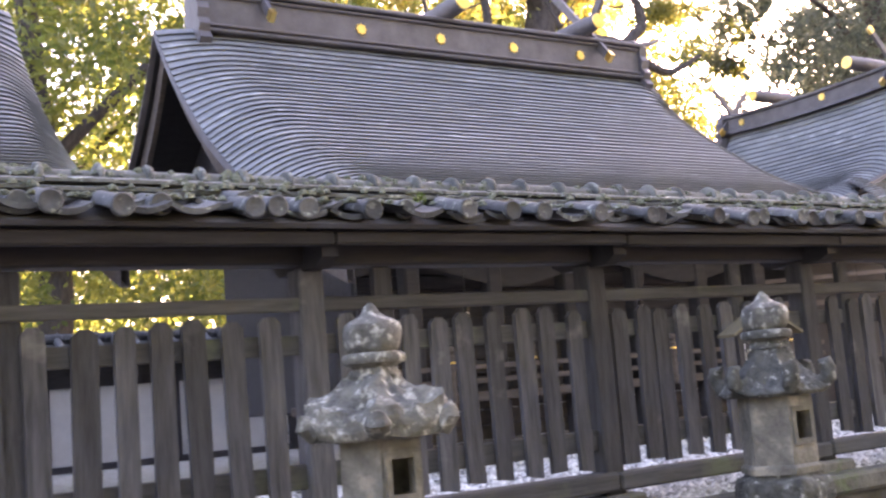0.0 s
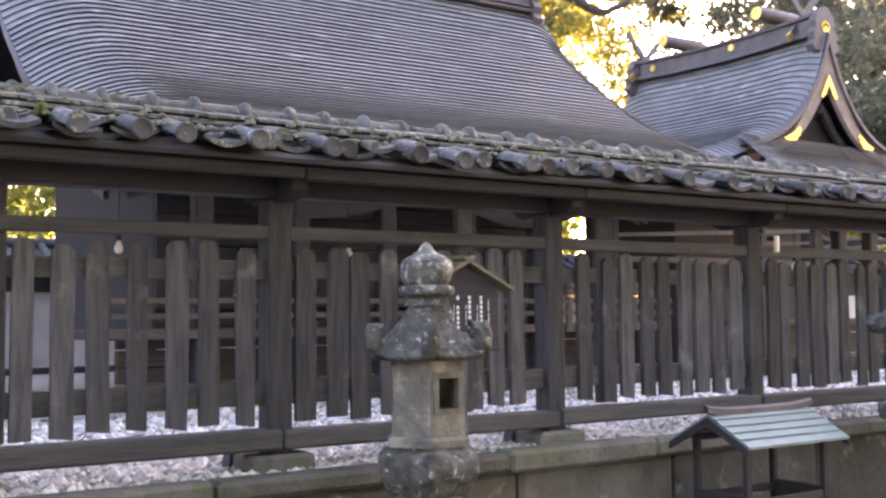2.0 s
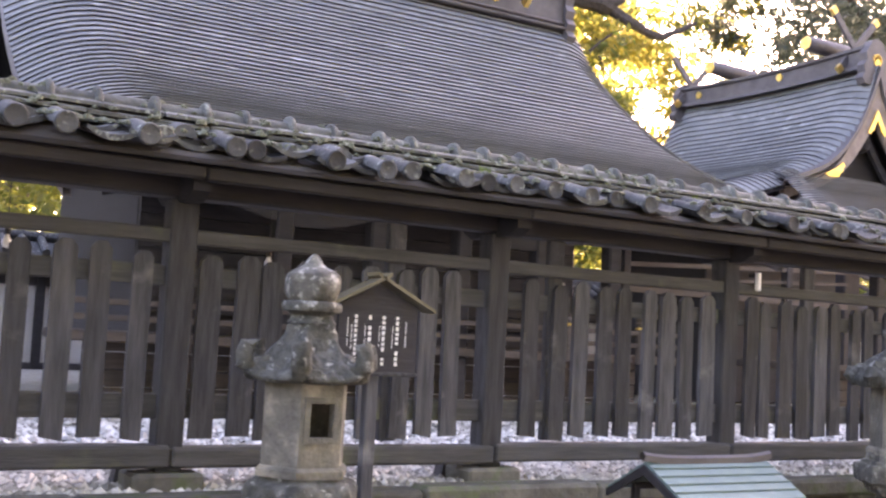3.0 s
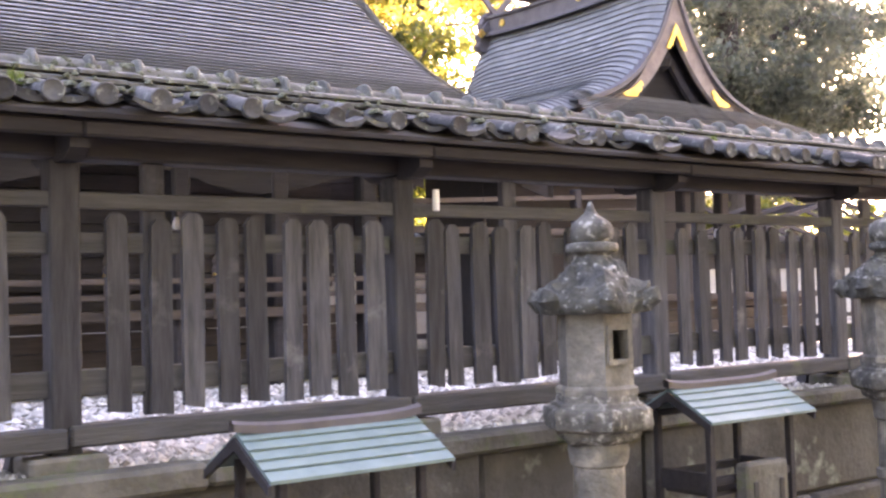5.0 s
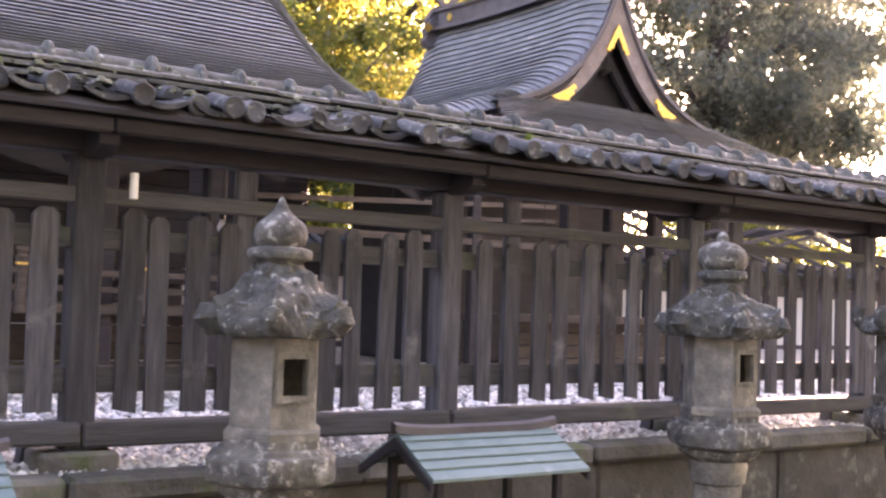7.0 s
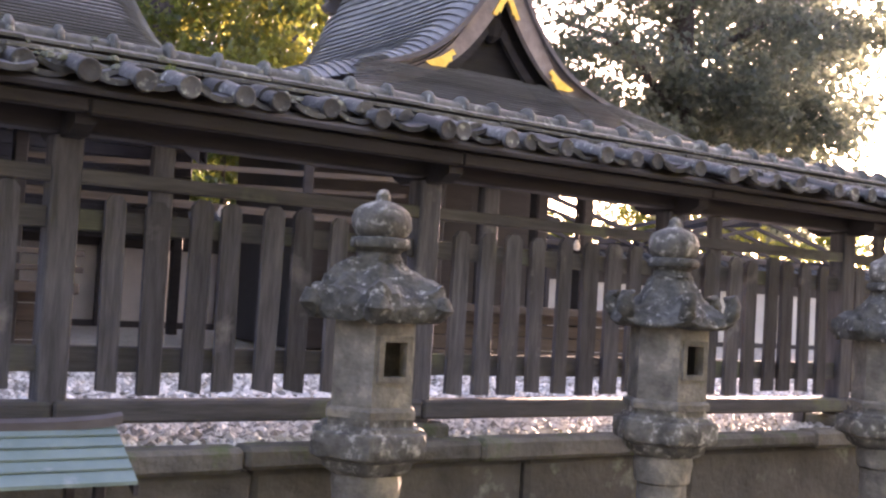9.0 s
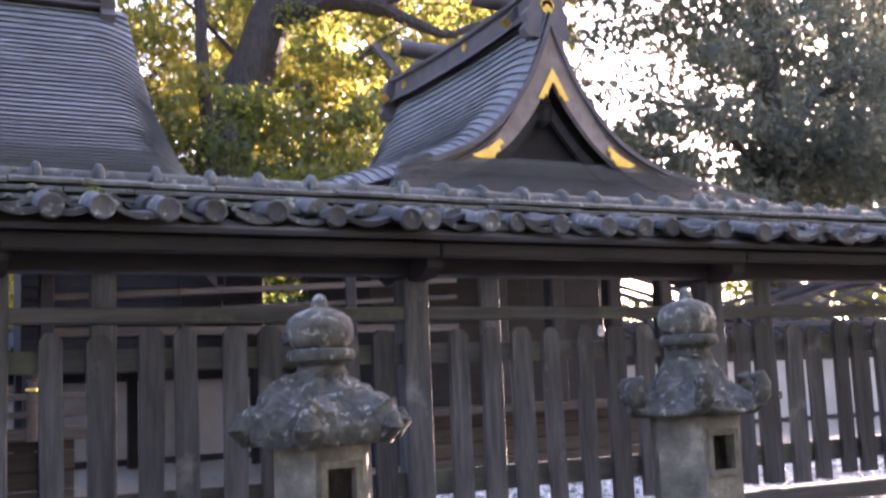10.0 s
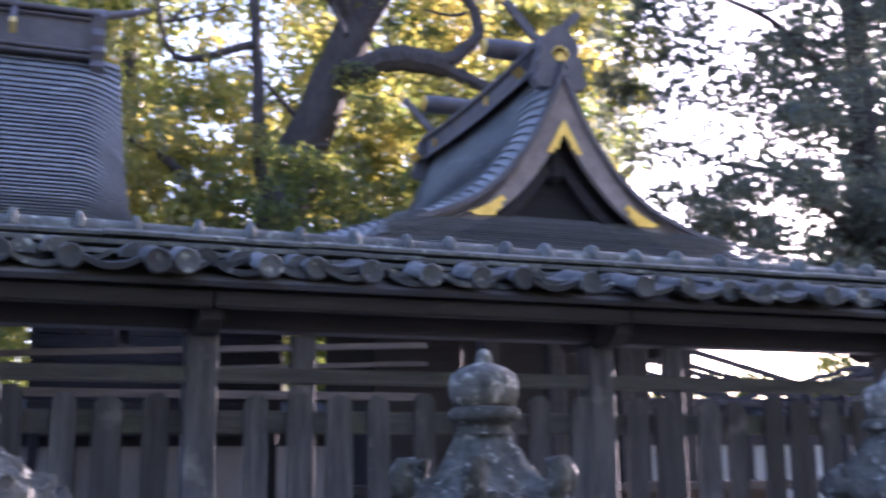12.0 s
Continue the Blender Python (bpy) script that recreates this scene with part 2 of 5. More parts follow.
# ---------------------------------------------------------------- mesh helpers
class Build:
    """Collects vertices and faces for one mesh."""

    def __init__(self):
        self.v, self.f = [], []

    def add(self, verts, faces):
        k = len(self.v)
        self.v.extend(tuple(p) for p in verts)
        self.f.extend(tuple(i + k for i in q) for q in faces)
        return self

    def box(self, x0, x1, y0, y1, z0, z1, b=0.006, m=None):
        """A box with chamfered edges."""
        b = min(b, (x1 - x0) * 0.4, (y1 - y0) * 0.4, (z1 - z0) * 0.4)
        lo, hi = (x0, y0, z0), (x1, y1, z1)
        verts, index = [], {}
        for c in range(8):
            s = [(c >> a) & 1 for a in range(3)]
            for axis in range(3):
                p = []
                for a in range(3):
                    edge = hi[a] if s[a] else lo[a]
                    p.append(edge if a == axis else edge + (-b if s[a] else b))
                index[c, axis] = len(verts)
                verts.append(p)
        faces = []
        for axis in range(3):
            u, w = (axis + 1) % 3, (axis + 2) % 3
            for side in (0, 1):
                ring = [(side << axis) | (i << u) | (j << w) for i, j in ((0, 0), (1, 0), (1, 1), (0, 1))]
                q = [index[c, axis] for c in ring]
                faces.append(q if side else q[::-1])
        for axis in range(3):
            u, w = (axis + 1) % 3, (axis + 2) % 3
            for i in (0, 1):
                for j in (0, 1):
                    c0 = (i << u) | (j << w)
                    c1 = c0 | (1 << axis)
                    q = [index[c0, u], index[c1, u], index[c1, w], index[c0, w]]
                    faces.append(q if i ^ j else q[::-1])
        for c in range(8):
            q = [index[c, a] for a in range(3)]
            faces.append(q if bin(c).count("1") % 2 else q[::-1])
        if m is not None:
            verts = [m @ Vector(p) for p in verts]
        return self.add(verts, faces)

    def tube(self, pts, radii, n=10, cap=True):
        """A round bar along points with a radius at each."""
        pts = [Vector(p) for p in pts]
        rings = []
        side = None
        for i, p in enumerate(pts):
            d = (pts[min(i + 1, len(pts) - 1)] - pts[max(i - 1, 0)]).normalized()
            if side is None:
                side = d.orthogonal().normalized()
            side = (side - d * side.dot(d)).normalized()
            up = d.cross(side)
            rings.append([p + (side * math.cos(a) + up * math.sin(a)) * radii[i] for a in (2 * math.pi * k / n for k in range(n))])
        verts = [q for r in rings for q in r]
        faces = []
        for i in range(len(pts) - 1):
            for k in range(n):
                a, b2 = i * n + k, i * n + (k + 1) % n
                faces.append((a, b2, b2 + n, a + n))
        if cap:
            faces.append(tuple(range(n))[::-1])
            faces.append(tuple(range((len(pts) - 1) * n, len(pts) * n)))
        return self.add(verts, faces)

    def lathe(self, profile, n=24, turn=0.0, c=(0, 0), wob=0.0):
        """Rings of n corners about z, from (radius, z) pairs."""
        verts = []
        for r, z in profile:
            for k in range(n):
                a = turn + 2 * math.pi * k / n
                w = 1 + wob * noise.noise((math.cos(a) * 2, math.sin(a) * 2, z * 9))
                verts.append((c[0] + math.cos(a) * r * w, c[1] + math.sin(a) * r * w, z))
        faces = []
        for i in range(len(profile) - 1):
            for k in range(n):
                a, b2 = i * n + k, i * n + (k + 1) % n
                faces.append((a, b2, b2 + n, a + n))
        faces.append(tuple(range(n))[::-1])
        faces.append(tuple(range((len(profile) - 1) * n, len(profile) * n)))
        return self.add(verts, faces)

    def ring(self, outer, inner, y0, y1, m):
        """A rectangular frame of (x0, x1, z0, z1) with a rectangular hole, between y0 and y1."""
        verts = []
        for y in (y0, y1):
            for x0, x1, z0, z1 in (outer, inner):
                verts += [m @ Vector(p) for p in ((x0, y, z0), (x1, y, z0), (x1, y, z1), (x0, y, z1))]
        faces = []
        for i in range(4):
            j = (i + 1) % 4
            faces += [(i, j, j + 4, i + 4), (i + 8, j + 8, j + 12, i + 12), (i, j, j + 8, i + 8), (i + 4, j + 4, j + 12, i + 12)]
        return self.add(verts, faces)

    def prism(self, outline, x0, x1, axis=0):
        """A flat outline of (a, b) drawn out along an axis (0: x with a = y, b = z; 1: y with a = x, b = z; 2: z with a = x, b = y)."""
        n = len(outline)

        def at(a, b2, t):
            return ((t, a, b2), (a, t, b2), (a, b2, t))[axis]
        verts = [at(a, b2, x0) for a, b2 in outline] + [at(a, b2, x1) for a, b2 in outline]
        faces = [tuple(range(n))[::-1], tuple(range(n, 2 * n))]
        faces += [(i, (i + 1) % n, (i + 1) % n + n, i + n) for i in range(n)]
        return self.add(verts, faces)

    def grid(self, rows, closed=False):
        """Quads over a table of points."""
        n = len(rows[0])
        verts = [p for r in rows for p in r]
        faces = []
        for i in range(len(rows) - 1):
            for k in range(n - 1):
                a = i * n + k
                faces.append((a, a + 1, a + n + 1, a + n))
        return self.add(verts, faces)


def mesh_of(name, b, mat, smooth=False):
    me = bpy.data.meshes.new(name)
    me.from_pydata(b.v, [], b.f)
    bm = bmesh.new()
    bm.from_mesh(me)
    bmesh.ops.recalc_face_normals(bm, faces=bm.faces)
    bm.to_mesh(me)
    bm.free()
    me.materials.append(mat)
    if smooth:
        me.polygons.foreach_set("use_smooth", [True] * len(me.polygons))
        me.set_sharp_from_angle(angle=radians(38))
    return me


def raw_mesh(name, verts, faces, mat):
    me = bpy.data.meshes.new(name)
    me.from_pydata(verts, [], faces)
    me.materials.append(mat)
    return me


def part(name, b, mat, parent=None, label="", smooth=False, at=None):
    me = b if isinstance(b, bpy.types.Mesh) else mesh_of(name, b, mat, smooth)
    ob = new(name, me)
    if parent is not None:
        ob.parent = parent
    if at is not None:
        ob.matrix_basis = at
    if label:
        tagged(ob, label=label)
    return ob


def thing(name, label, category, at=(0, 0, 0), group="", kind=""):
    ob = new(name)
    ob.empty_display_size = 0.2
    ob.location = at
    return tagged(ob, label, category, group, kind)


def curve(points, n):
    """Catmull-Rom through (a, b) points, n steps a span."""
    out = []
    p = [points[0]] + list(points) + [points[-1]]
    for i in range(1, len(p) - 2):
        for k in range(n):
            t = k / n
            out.append(tuple(0.5 * (2 * p[i][a] + (p[i + 1][a] - p[i - 1][a]) * t + (2 * p[i - 1][a] - 5 * p[i][a] + 4 * p[i + 1][a] - p[i + 2][a]) * t * t
                                    + (3 * p[i][a] - p[i - 1][a] - 3 * p[i + 1][a] + p[i + 2][a]) * t ** 3) for a in range(len(points[0]))))
    out.append(tuple(points[-1]))
    return out


rnd = random.Random(7)

# ---------------------------------------------------------------- ground
GZ = 0.94  # level of the gravel yard behind the retaining wall
g = Build()
g.grid([[(-900, -900, 0), (900, -900, 0)], [(-900, 900, 0), (900, 900, 0)]])
tagged(part("ground", g, EARTH), "brown packed earth ground around the shrine", "ground", kind="structure")
g = Build()
g.box(-30, 60, -0.16, 40, 0.0, GZ - 0.012, 0.01)
tagged(part("gravel_yard", g, GRAVEL), "raised yard covered with white gravel", "yard", kind="structure")


def pebbles(name, x0, x1, y0, y1, count, r0, r1, seed):
    """Loose stones, each an uneven eight-sided lump."""
    rs = np.random.RandomState(seed)
    base = np.array([(1, 0, 0), (-1, 0, 0), (0, 1, 0), (0, -1, 0), (0, 0, 1), (0, 0, -1)], float)
    tri = np.array([(0, 2, 4), (2, 1, 4), (1, 3, 4), (3, 0, 4), (2, 0, 5), (1, 2, 5), (3, 1, 5), (0, 3, 5)])
    r = rs.uniform(r0, r1, count)
    ang = rs.uniform(0, math.pi, count)
    sc = np.stack([r * rs.uniform(0.8, 1.5, count), r * rs.uniform(0.7, 1.1, count), r * rs.uniform(0.5, 0.8, count)], 1)
    p = base[None] * sc[:, None] + rs.uniform(-0.2, 0.2, (count, 6, 3)) * r[:, None, None]
    c, s = np.cos(ang)[:, None], np.sin(ang)[:, None]
    q = np.stack([p[..., 0] * c - p[..., 1] * s, p[..., 0] * s + p[..., 1] * c, p[..., 2]], -1)
    q += np.stack([rs.uniform(x0, x1, count), rs.uniform(y0, y1, count), np.full(count, GZ - 0.008) + rs.uniform(0, 0.012, count)], 1)[:, None]
    f = tri[None] + (np.arange(count) * 6)[:, None, None]
    me = raw_mesh(name, q.reshape(-1, 3).tolist(), f.reshape(-1, 3).tolist(), PEBBLE)
    return tagged(new(name, me), "loose white and grey gravel stones under the fence", "gravel", kind="stuff")


def island_material(name, a, b, rough):
    m = material(name, a, b, scale=20, rough=rough, bump=0.3, vary=0)
    n, l = m.node_tree.nodes, m.node_tree.links
    bsdf = [x for x in n if x.type == "BSDF_PRINCIPLED"][0]
    geo = n.new("ShaderNodeNewGeometry")
    ramp = n.new("ShaderNodeValToRGB")
    ramp.color_ramp.elements[0].color = (*a, 1)
    ramp.color_ramp.elements[1].color = (*b, 1)
    l.new(geo.outputs["Random Per Island"], ramp.inputs["Fac"])
    l.new(ramp.outputs["Color"], bsdf.inputs["Base Color"])
    return m


PEBBLE = island_material("gravel_stones", (0.17, 0.165, 0.145), (0.76, 0.75, 0.69), 0.85)
pebbles("gravel", 0.5, 17, -0.16, 1.1, 16000, 0.016, 0.042, 3)
pebbles("gravel", 0.5, 20, 1.1, 3.5, 13000, 0.022, 0.045, 4)

# ---------------------------------------------------------------- retaining wall of stone
wall = thing("retaining_wall", "weathered grey retaining wall of large stones below the fence", "stone wall", kind="structure")
x = -2.2
while x < 19:
    w = rnd.uniform(0.95, 1.6)
    b = Build()
    b.box(x + 0.004, x + w - 0.004, -0.34 + rnd.uniform(-0.012, 0.012), -0.17, 0.86 + rnd.uniform(-0.012, 0.01), GZ + 0.02 + rnd.uniform(-0.012, 0.012), 0.02)
    part("coping_stone", b, COPING, wall)
    x += w
for row, (z0, z1) in enumerate(((0.33, 0.858), (-0.05, 0.326))):
    x = -2.4 + 0.3 * row
    while x < 19:
        w = rnd.uniform(1.1, 2.1)
        b = Build()
        b.box(x + 0.006, x + w - 0.006, -0.3 - 0.03 * row + rnd.uniform(-0.02, 0.02), -0.17, z0, z1, 0.025)
        part("stone", b, WALLSTONE, wall)
        x += w

# ---------------------------------------------------------------- fence with tiled roof
POSTS = (-0.82, 0.88, 2.57, 4.25, 5.95, 7.63, 9.46, 11.25, 12.98, 14.62, 16.3, 18.0)
fence = thing("fence", "weathered grey wooden picket fence under a small tiled roof", "fence")
post_mesh = Build()
post_mesh.box(-0.062, 0.062, -0.062, 0.062, 1.0, 2.225, 0.008)
post_mesh = mesh_of("post", post_mesh, WOOD)
foot = Build()
foot.box(-0.17, 0.15, -0.13, 0.12, GZ - 0.02, 1.02, 0.015)
foot = mesh_of("foot_stone", foot, COPING)
# bracket arms darker than the posts: under-eave shade put into the colour
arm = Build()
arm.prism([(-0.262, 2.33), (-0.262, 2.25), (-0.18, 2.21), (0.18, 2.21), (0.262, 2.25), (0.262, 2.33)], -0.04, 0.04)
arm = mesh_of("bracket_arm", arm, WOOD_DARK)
strut = Build()
strut.prism([(-0.05, GZ - 0.03), (0.05, GZ - 0.03), (0.03, 1.12), (-0.03, 1.12)], 0.1, 0.18, axis=1)
strut = mesh_of("strut", strut, WOOD)
for px in POSTS:
    part("post", post_mesh, None, fence, at=pose(px, 0, 0))
    part("foot_stone", foot, None, fence, "mossy stone block", at=pose(px, 0, 0))
    part("bracket_arm", arm, None, fence, at=pose(px, 0, 0))
    part("strut", strut, None, fence, at=pose(px - 0.26, 0.02, 0, 0, 7, 0))


def pale_shape(h, w, seed):
    """One picket: slightly tapered, with a clipped head and uneven sides."""
    r = random.Random(seed)
    b = Build()
    half = w / 2
    o = [(-half + r.uniform(-0.004, 0.004), 1.165 + r.uniform(-0.012, 0.008)), (half + r.uniform(-0.004, 0.004), 1.165 + r.uniform(-0.012, 0.008)),
         (half + r.uniform(-0.003, 0.003), 1.6), (half - 0.001, h - 0.03), (half * 0.45, h), (-half * 0.45, h), (-half, h - 0.03), (-half + r.uniform(-0.003, 0.003), 1.6)]
    b.prism(o, -0.05, -0.022, axis=1)
    return mesh_of("pale", b, WOOD)


PALES = [pale_shape(2.0 + 0.01 * (k % 3 - 1), 0.088 + 0.006 * (k % 4), k) for k in range(8)]
ROWS = {0.88: (1.04, 0.166, 9), 2.57: (2.735, 0.166, 9), 4.25: (4.39, 0.164, 9), 5.95: (6.185, 0.161, 9), 7.63: (7.8, 0.16, 10),
        9.46: (9.7, 0.1715, 9), 11.25: (11.45, 0.178, 9), 12.98: (13.136, 0.18, 8)}
for a, c in zip(POSTS, POSTS[1:]):
    first, gap, count = ROWS.get(a, (a + 0.17, (c - a) / 10, 9))
    for j in range(count):
        px = first + gap * j + rnd.uniform(-0.008, 0.008)
        part("pale", rnd.choice(PALES), None, fence, at=pose(px, rnd.uniform(-0.004, 0.004), rnd.uniform(-0.012, 0.012), 0, rnd.uniform(-0.8, 0.8), 0))
    jx = a + (c - a) * {4.25: 0.65, 7.63: 0.39}.get(a, 0.235)
    b = Build()
    b.box(jx - 0.05, jx + 0.05, -0.022, 0.02, 1.15, 2.23, 0.006)
    part("stud", b, WOOD, fence)
    b = Build()
    b.box(a + 0.058, c - 0.058, -0.052, -0.008, 2.03 + rnd.uniform(-0.006, 0.006), 2.095, 0.006)
    part("top_rail", b, WOOD_X, fence)
    for z0, z1 in ((1.84, 1.93), (1.25, 1.36)):
        b = Build()
        b.box(a + 0.058, c - 0.058, -0.018, 0.014, z0, z1, 0.005)
        part("inner_rail", b, WOOD_X, fence)
    b = Build()
    b.box(a + 0.004, c - 0.004, -0.1, 0.045, 1.04 + rnd.uniform(-0.008, 0.008), 1.135 + rnd.uniform(-0.006, 0.006), 0.012)
    part("ground_rail", b, WOOD_X, fence)
    # eave beams: the shade of the overhang is in the wood's base colour
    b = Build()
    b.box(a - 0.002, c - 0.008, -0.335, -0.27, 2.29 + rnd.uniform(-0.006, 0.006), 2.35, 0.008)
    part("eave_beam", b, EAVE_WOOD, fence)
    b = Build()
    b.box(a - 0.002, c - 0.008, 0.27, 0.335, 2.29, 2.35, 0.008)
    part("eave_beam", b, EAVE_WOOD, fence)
    # head beam in the halls' dark wood, its colour standing in for eave shade
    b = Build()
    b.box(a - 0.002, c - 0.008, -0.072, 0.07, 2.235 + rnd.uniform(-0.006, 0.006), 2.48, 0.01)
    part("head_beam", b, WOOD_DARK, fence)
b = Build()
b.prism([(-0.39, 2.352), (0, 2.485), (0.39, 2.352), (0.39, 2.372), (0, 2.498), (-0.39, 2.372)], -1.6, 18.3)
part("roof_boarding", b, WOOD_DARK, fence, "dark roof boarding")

PITCH = 0.2225
TX0 = -1.5
NT = 88
SLOPE = math.atan2(0.06, 0.27)
fence_roof = part("roof_bed", Build().prism([(-0.38, 2.376), (0, 2.5), (0.38, 2.376), (0.30, 2.41), (0, 2.52), (-0.30, 2.41)], -1.6, 18.3), EARTH, fence, "clay bed under the roof tiles")


def half_tube(y0, y1, z0, r0, r1, slope, disc):
    """A round cover tile lying up the slope, closed by a thick disc at the eave."""
    b = Build()
    n = 9
    rows = []
    for t in (0.0, 1.0):
        y = y0 + (y1 - y0) * t
        z = z0 + (y - y0) * math.tan(slope)
        r = r0 + (r1 - r0) * t
        rows.append([(math.cos(math.pi * k / (n - 1)) * r, y, z + math.sin(math.pi * k / (n - 1)) * r) for k in range(n)])
    b.grid(rows)
    b.f.append(tuple(range(n)))
    inner = [[(p[0] * 0.75, p[1], p[2] - r0 * 0.22) for p in row] for row in rows]
    b.grid(inner)
    b.f.append(tuple(range(3 * n, 4 * n)))
    if disc:
        m = 16
        prof = [(r0 * 1.02, y0 + 0.004), (r0 * 1.06, y0 - 0.004), (r0 * 1.06, y0 - 0.022), (r0 * 0.99, y0 - 0.026), (r0 * 0.88, y0 - 0.027), (r0 * 0.82, y0 - 0.0255)]
        k0 = len(b.v)
        for rr, yy in prof:
            b.v.extend((math.cos(2 * math.pi * k / m) * rr, yy, z0 + 0.004 + math.sin(2 * math.pi * k / m) * rr) for k in range(m))
        for i in range(len(prof) - 1):
            for k in range(m):
                a, c = k0 + i * m + k, k0 + i * m + (k + 1) % m
                b.f.append((a, c, c + m, a + m))
        b.f.append(tuple(k0 + (len(prof) - 1) * m + k for k in range(m)))
        b.f.append(tuple(k0 + k for k in range(m))[::-1])
    return mesh_of("cover_tile", b, TILE, True)


def pan(y0, y1, z0, slope, lip):
    """A broad tile, hollow across, with a thick turned-down front edge."""
    b = Build()
    n = 9
    hw = 0.1

    def sag(u):
        return -0.028 * (1 - u * u)
    for thick in (0.0, -0.016):
        rows = []
        for t in (0.0, 1.0):
            y = y0 + (y1 - y0) * t
            rows.append([(hw * u, y, z0 + (y - y0) * math.tan(slope) + sag(u) + thick) for u in (-1 + 2 * k / (n - 1) for k in range(n))])
        b.grid(rows)
    front = [[(hw * u, y0 - 0.004, z0 + sag(u) + dz - (lip * (1 - u * u) if dz < 0 else 0)) for u in (-1 + 2 * k / (n - 1) for k in range(n))] for dz in (0.003, -0.016)]
    b.grid(front)
    b.grid([[(p[0], p[1] + 0.014, p[2]) for p in row] for row in front])
    b.grid([front[0], [(p[0], p[1] + 0.014, p[2]) for p in front[0]]])
    b.grid([front[1], [(p[0], p[1] + 0.014, p[2]) for p in front[1]]])
    return mesh_of("pan_tile", b, TILE, True)


COVER_A = half_tube(-0.405, -0.2, 2.43, 0.044, 0.05, SLOPE, True)
COVER_B = half_tube(-0.26, -0.06, 2.462, 0.054, 0.05, SLOPE, False)
PAN_A = pan(-0.4, -0.2, 2.444, SLOPE, 0.005)
PAN_B = pan(-0.3, -0.06, 2.482, SLOPE, 0.006)
for k in range(NT):
    px = TX0 + k * PITCH
    worn = px < 8.5
    d = 0.016 if worn else 0.009

    def jig(s=1.0):
        return pose(px + rnd.uniform(-d, d) * s, rnd.uniform(-d, d) * 1.3, rnd.uniform(-d, d) * 0.6, rnd.uniform(-2, 2) * s, rnd.uniform(-160, 160) * d, rnd.uniform(-250, 250) * d)
    part("eave_cover_tile", COVER_A, None, fence_roof, at=jig())
    part("cover_tile", COVER_B, None, fence_roof, at=jig(0.7))
    mid = pose(PITCH / 2, 0, 0)
    part("eave_pan_tile", PAN_A, None, fence_roof, at=jig() @ mid)
    part("pan_tile", PAN_B, None, fence_roof, at=jig(0.7) @ mid)

# ridge: two stacked courses of flat tiles under a row of round ridge tiles
for z0, z1, half, lead in ((2.502, 2.537, 0.155, 0.0), (2.54, 2.573, 0.135, 0.13), (2.576, 2.608, 0.115, 0.06)):
    x = TX0 - lead
    while x < 18.2:
        b = Build()
        ln = 0.27
        b.prism([(-half, z0), (half, z0), (half, z0 + 0.014), (half * 0.6, z1), (-half * 0.6, z1), (-half, z0 + 0.014)], x + 0.002, x + ln - 0.002)
        part("ridge_flat_tile", b, TILE_OLD, fence_roof, at=pose(0, rnd.uniform(-0.006, 0.006), rnd.uniform(-0.003, 0.003)))
        x += ln
b = Build()
n = 10
prof = ((0.0, 0.062), (0.005, 0.074), (0.014, 0.078), (0.026, 0.075), (0.033, 0.062), (0.036, 0.05), (PITCH + 0.004, 0.047))
rows = [[(u, math.cos(math.pi * k / (n - 1)) * r * 1.05, 2.606 + math.sin(math.pi * k / (n - 1)) * r) for k in range(n)] for u, r in prof]
b.grid(rows)
b.f.append(tuple(range(n)))
RIDGE = mesh_of("ridge_tile", b, TILE_OLD, True)
for k in range(NT):
    ln = TX0 + k * PITCH
    part("ridge_tile", RIDGE, None, fence_roof, at=pose(ln, rnd.uniform(-0.005, 0.005), rnd.uniform(-0.004, 0.004), 0, rnd.uniform(-0.6, 0.6), rnd.uniform(-0.8, 0.8)))
# rear slope
b = Build()
for k in range(NT):
    px = TX0 + k * PITCH
    b.tube([(px, 0.40, 2.43), (px, 0.05, 2.51)], [0.052, 0.05], 10)
b.prism([(0.4, 2.41), (0.05, 2.5), (0.05, 2.49), (0.4, 2.395)], -1.6, 18.3)
tagged(part("rear_roof_tiles", b, TILE, fence), kind="stuff")


def grass_tuft(x, y, z, n, h, seed):
    r = random.Random(seed)
    v, f = [], []
    for _ in range(n):
        a, lean = r.uniform(0, 6.28), r.uniform(0.1, 0.8)
        px, py = x + r.uniform(-0.03, 0.03), y + r.uniform(-0.02, 0.02)
        hh = h * r.uniform(0.5, 1)
        dx, dy = math.cos(a) * 0.003, math.sin(a) * 0.003
        tx, ty = math.cos(a + 1.5) * lean * hh * 0.7, math.sin(a + 1.5) * lean * hh * 0.7
        k = len(v)
        v += [(px - dx, py - dy, z), (px + dx, py + dy, z), (px + tx * 0.4 + dx, py + ty * 0.4 + dy, z + hh * 0.7), (px + tx * 0.4 - dx, py + ty * 0.4 - dy, z + hh * 0.7), (px + tx, py + ty, z + hh)]
        f += [(k, k + 1, k + 2, k + 3), (k + 3, k + 2, k + 4)]
    ob = new("grass_tuft", raw_mesh("grass_tuft", v, f, GRASS))
    return tagged(ob, "small tuft of green grass growing between roof tiles", "grass", kind="stuff")


for i, (gx, gy, gz) in enumerate(((9.82, -0.2, 2.5), (5.72, -0.22, 2.49), (3.1, -0.2, 2.5), (7.2, -0.18, 2.5))):
    grass_tuft(gx, gy, gz, 26, 0.07, i)

# moss and lichen lumps on the worn stretch of tiles
MOSS = material("grey_green_moss", (0.05, 0.06, 0.035), (0.17, 0.185, 0.13), scale=20, rough=0.95, bump=1.0, bump_scale=60, spots=(0.3, 0.32, 0.27), spot_scale=30, spot_at=0.58, vary=0)


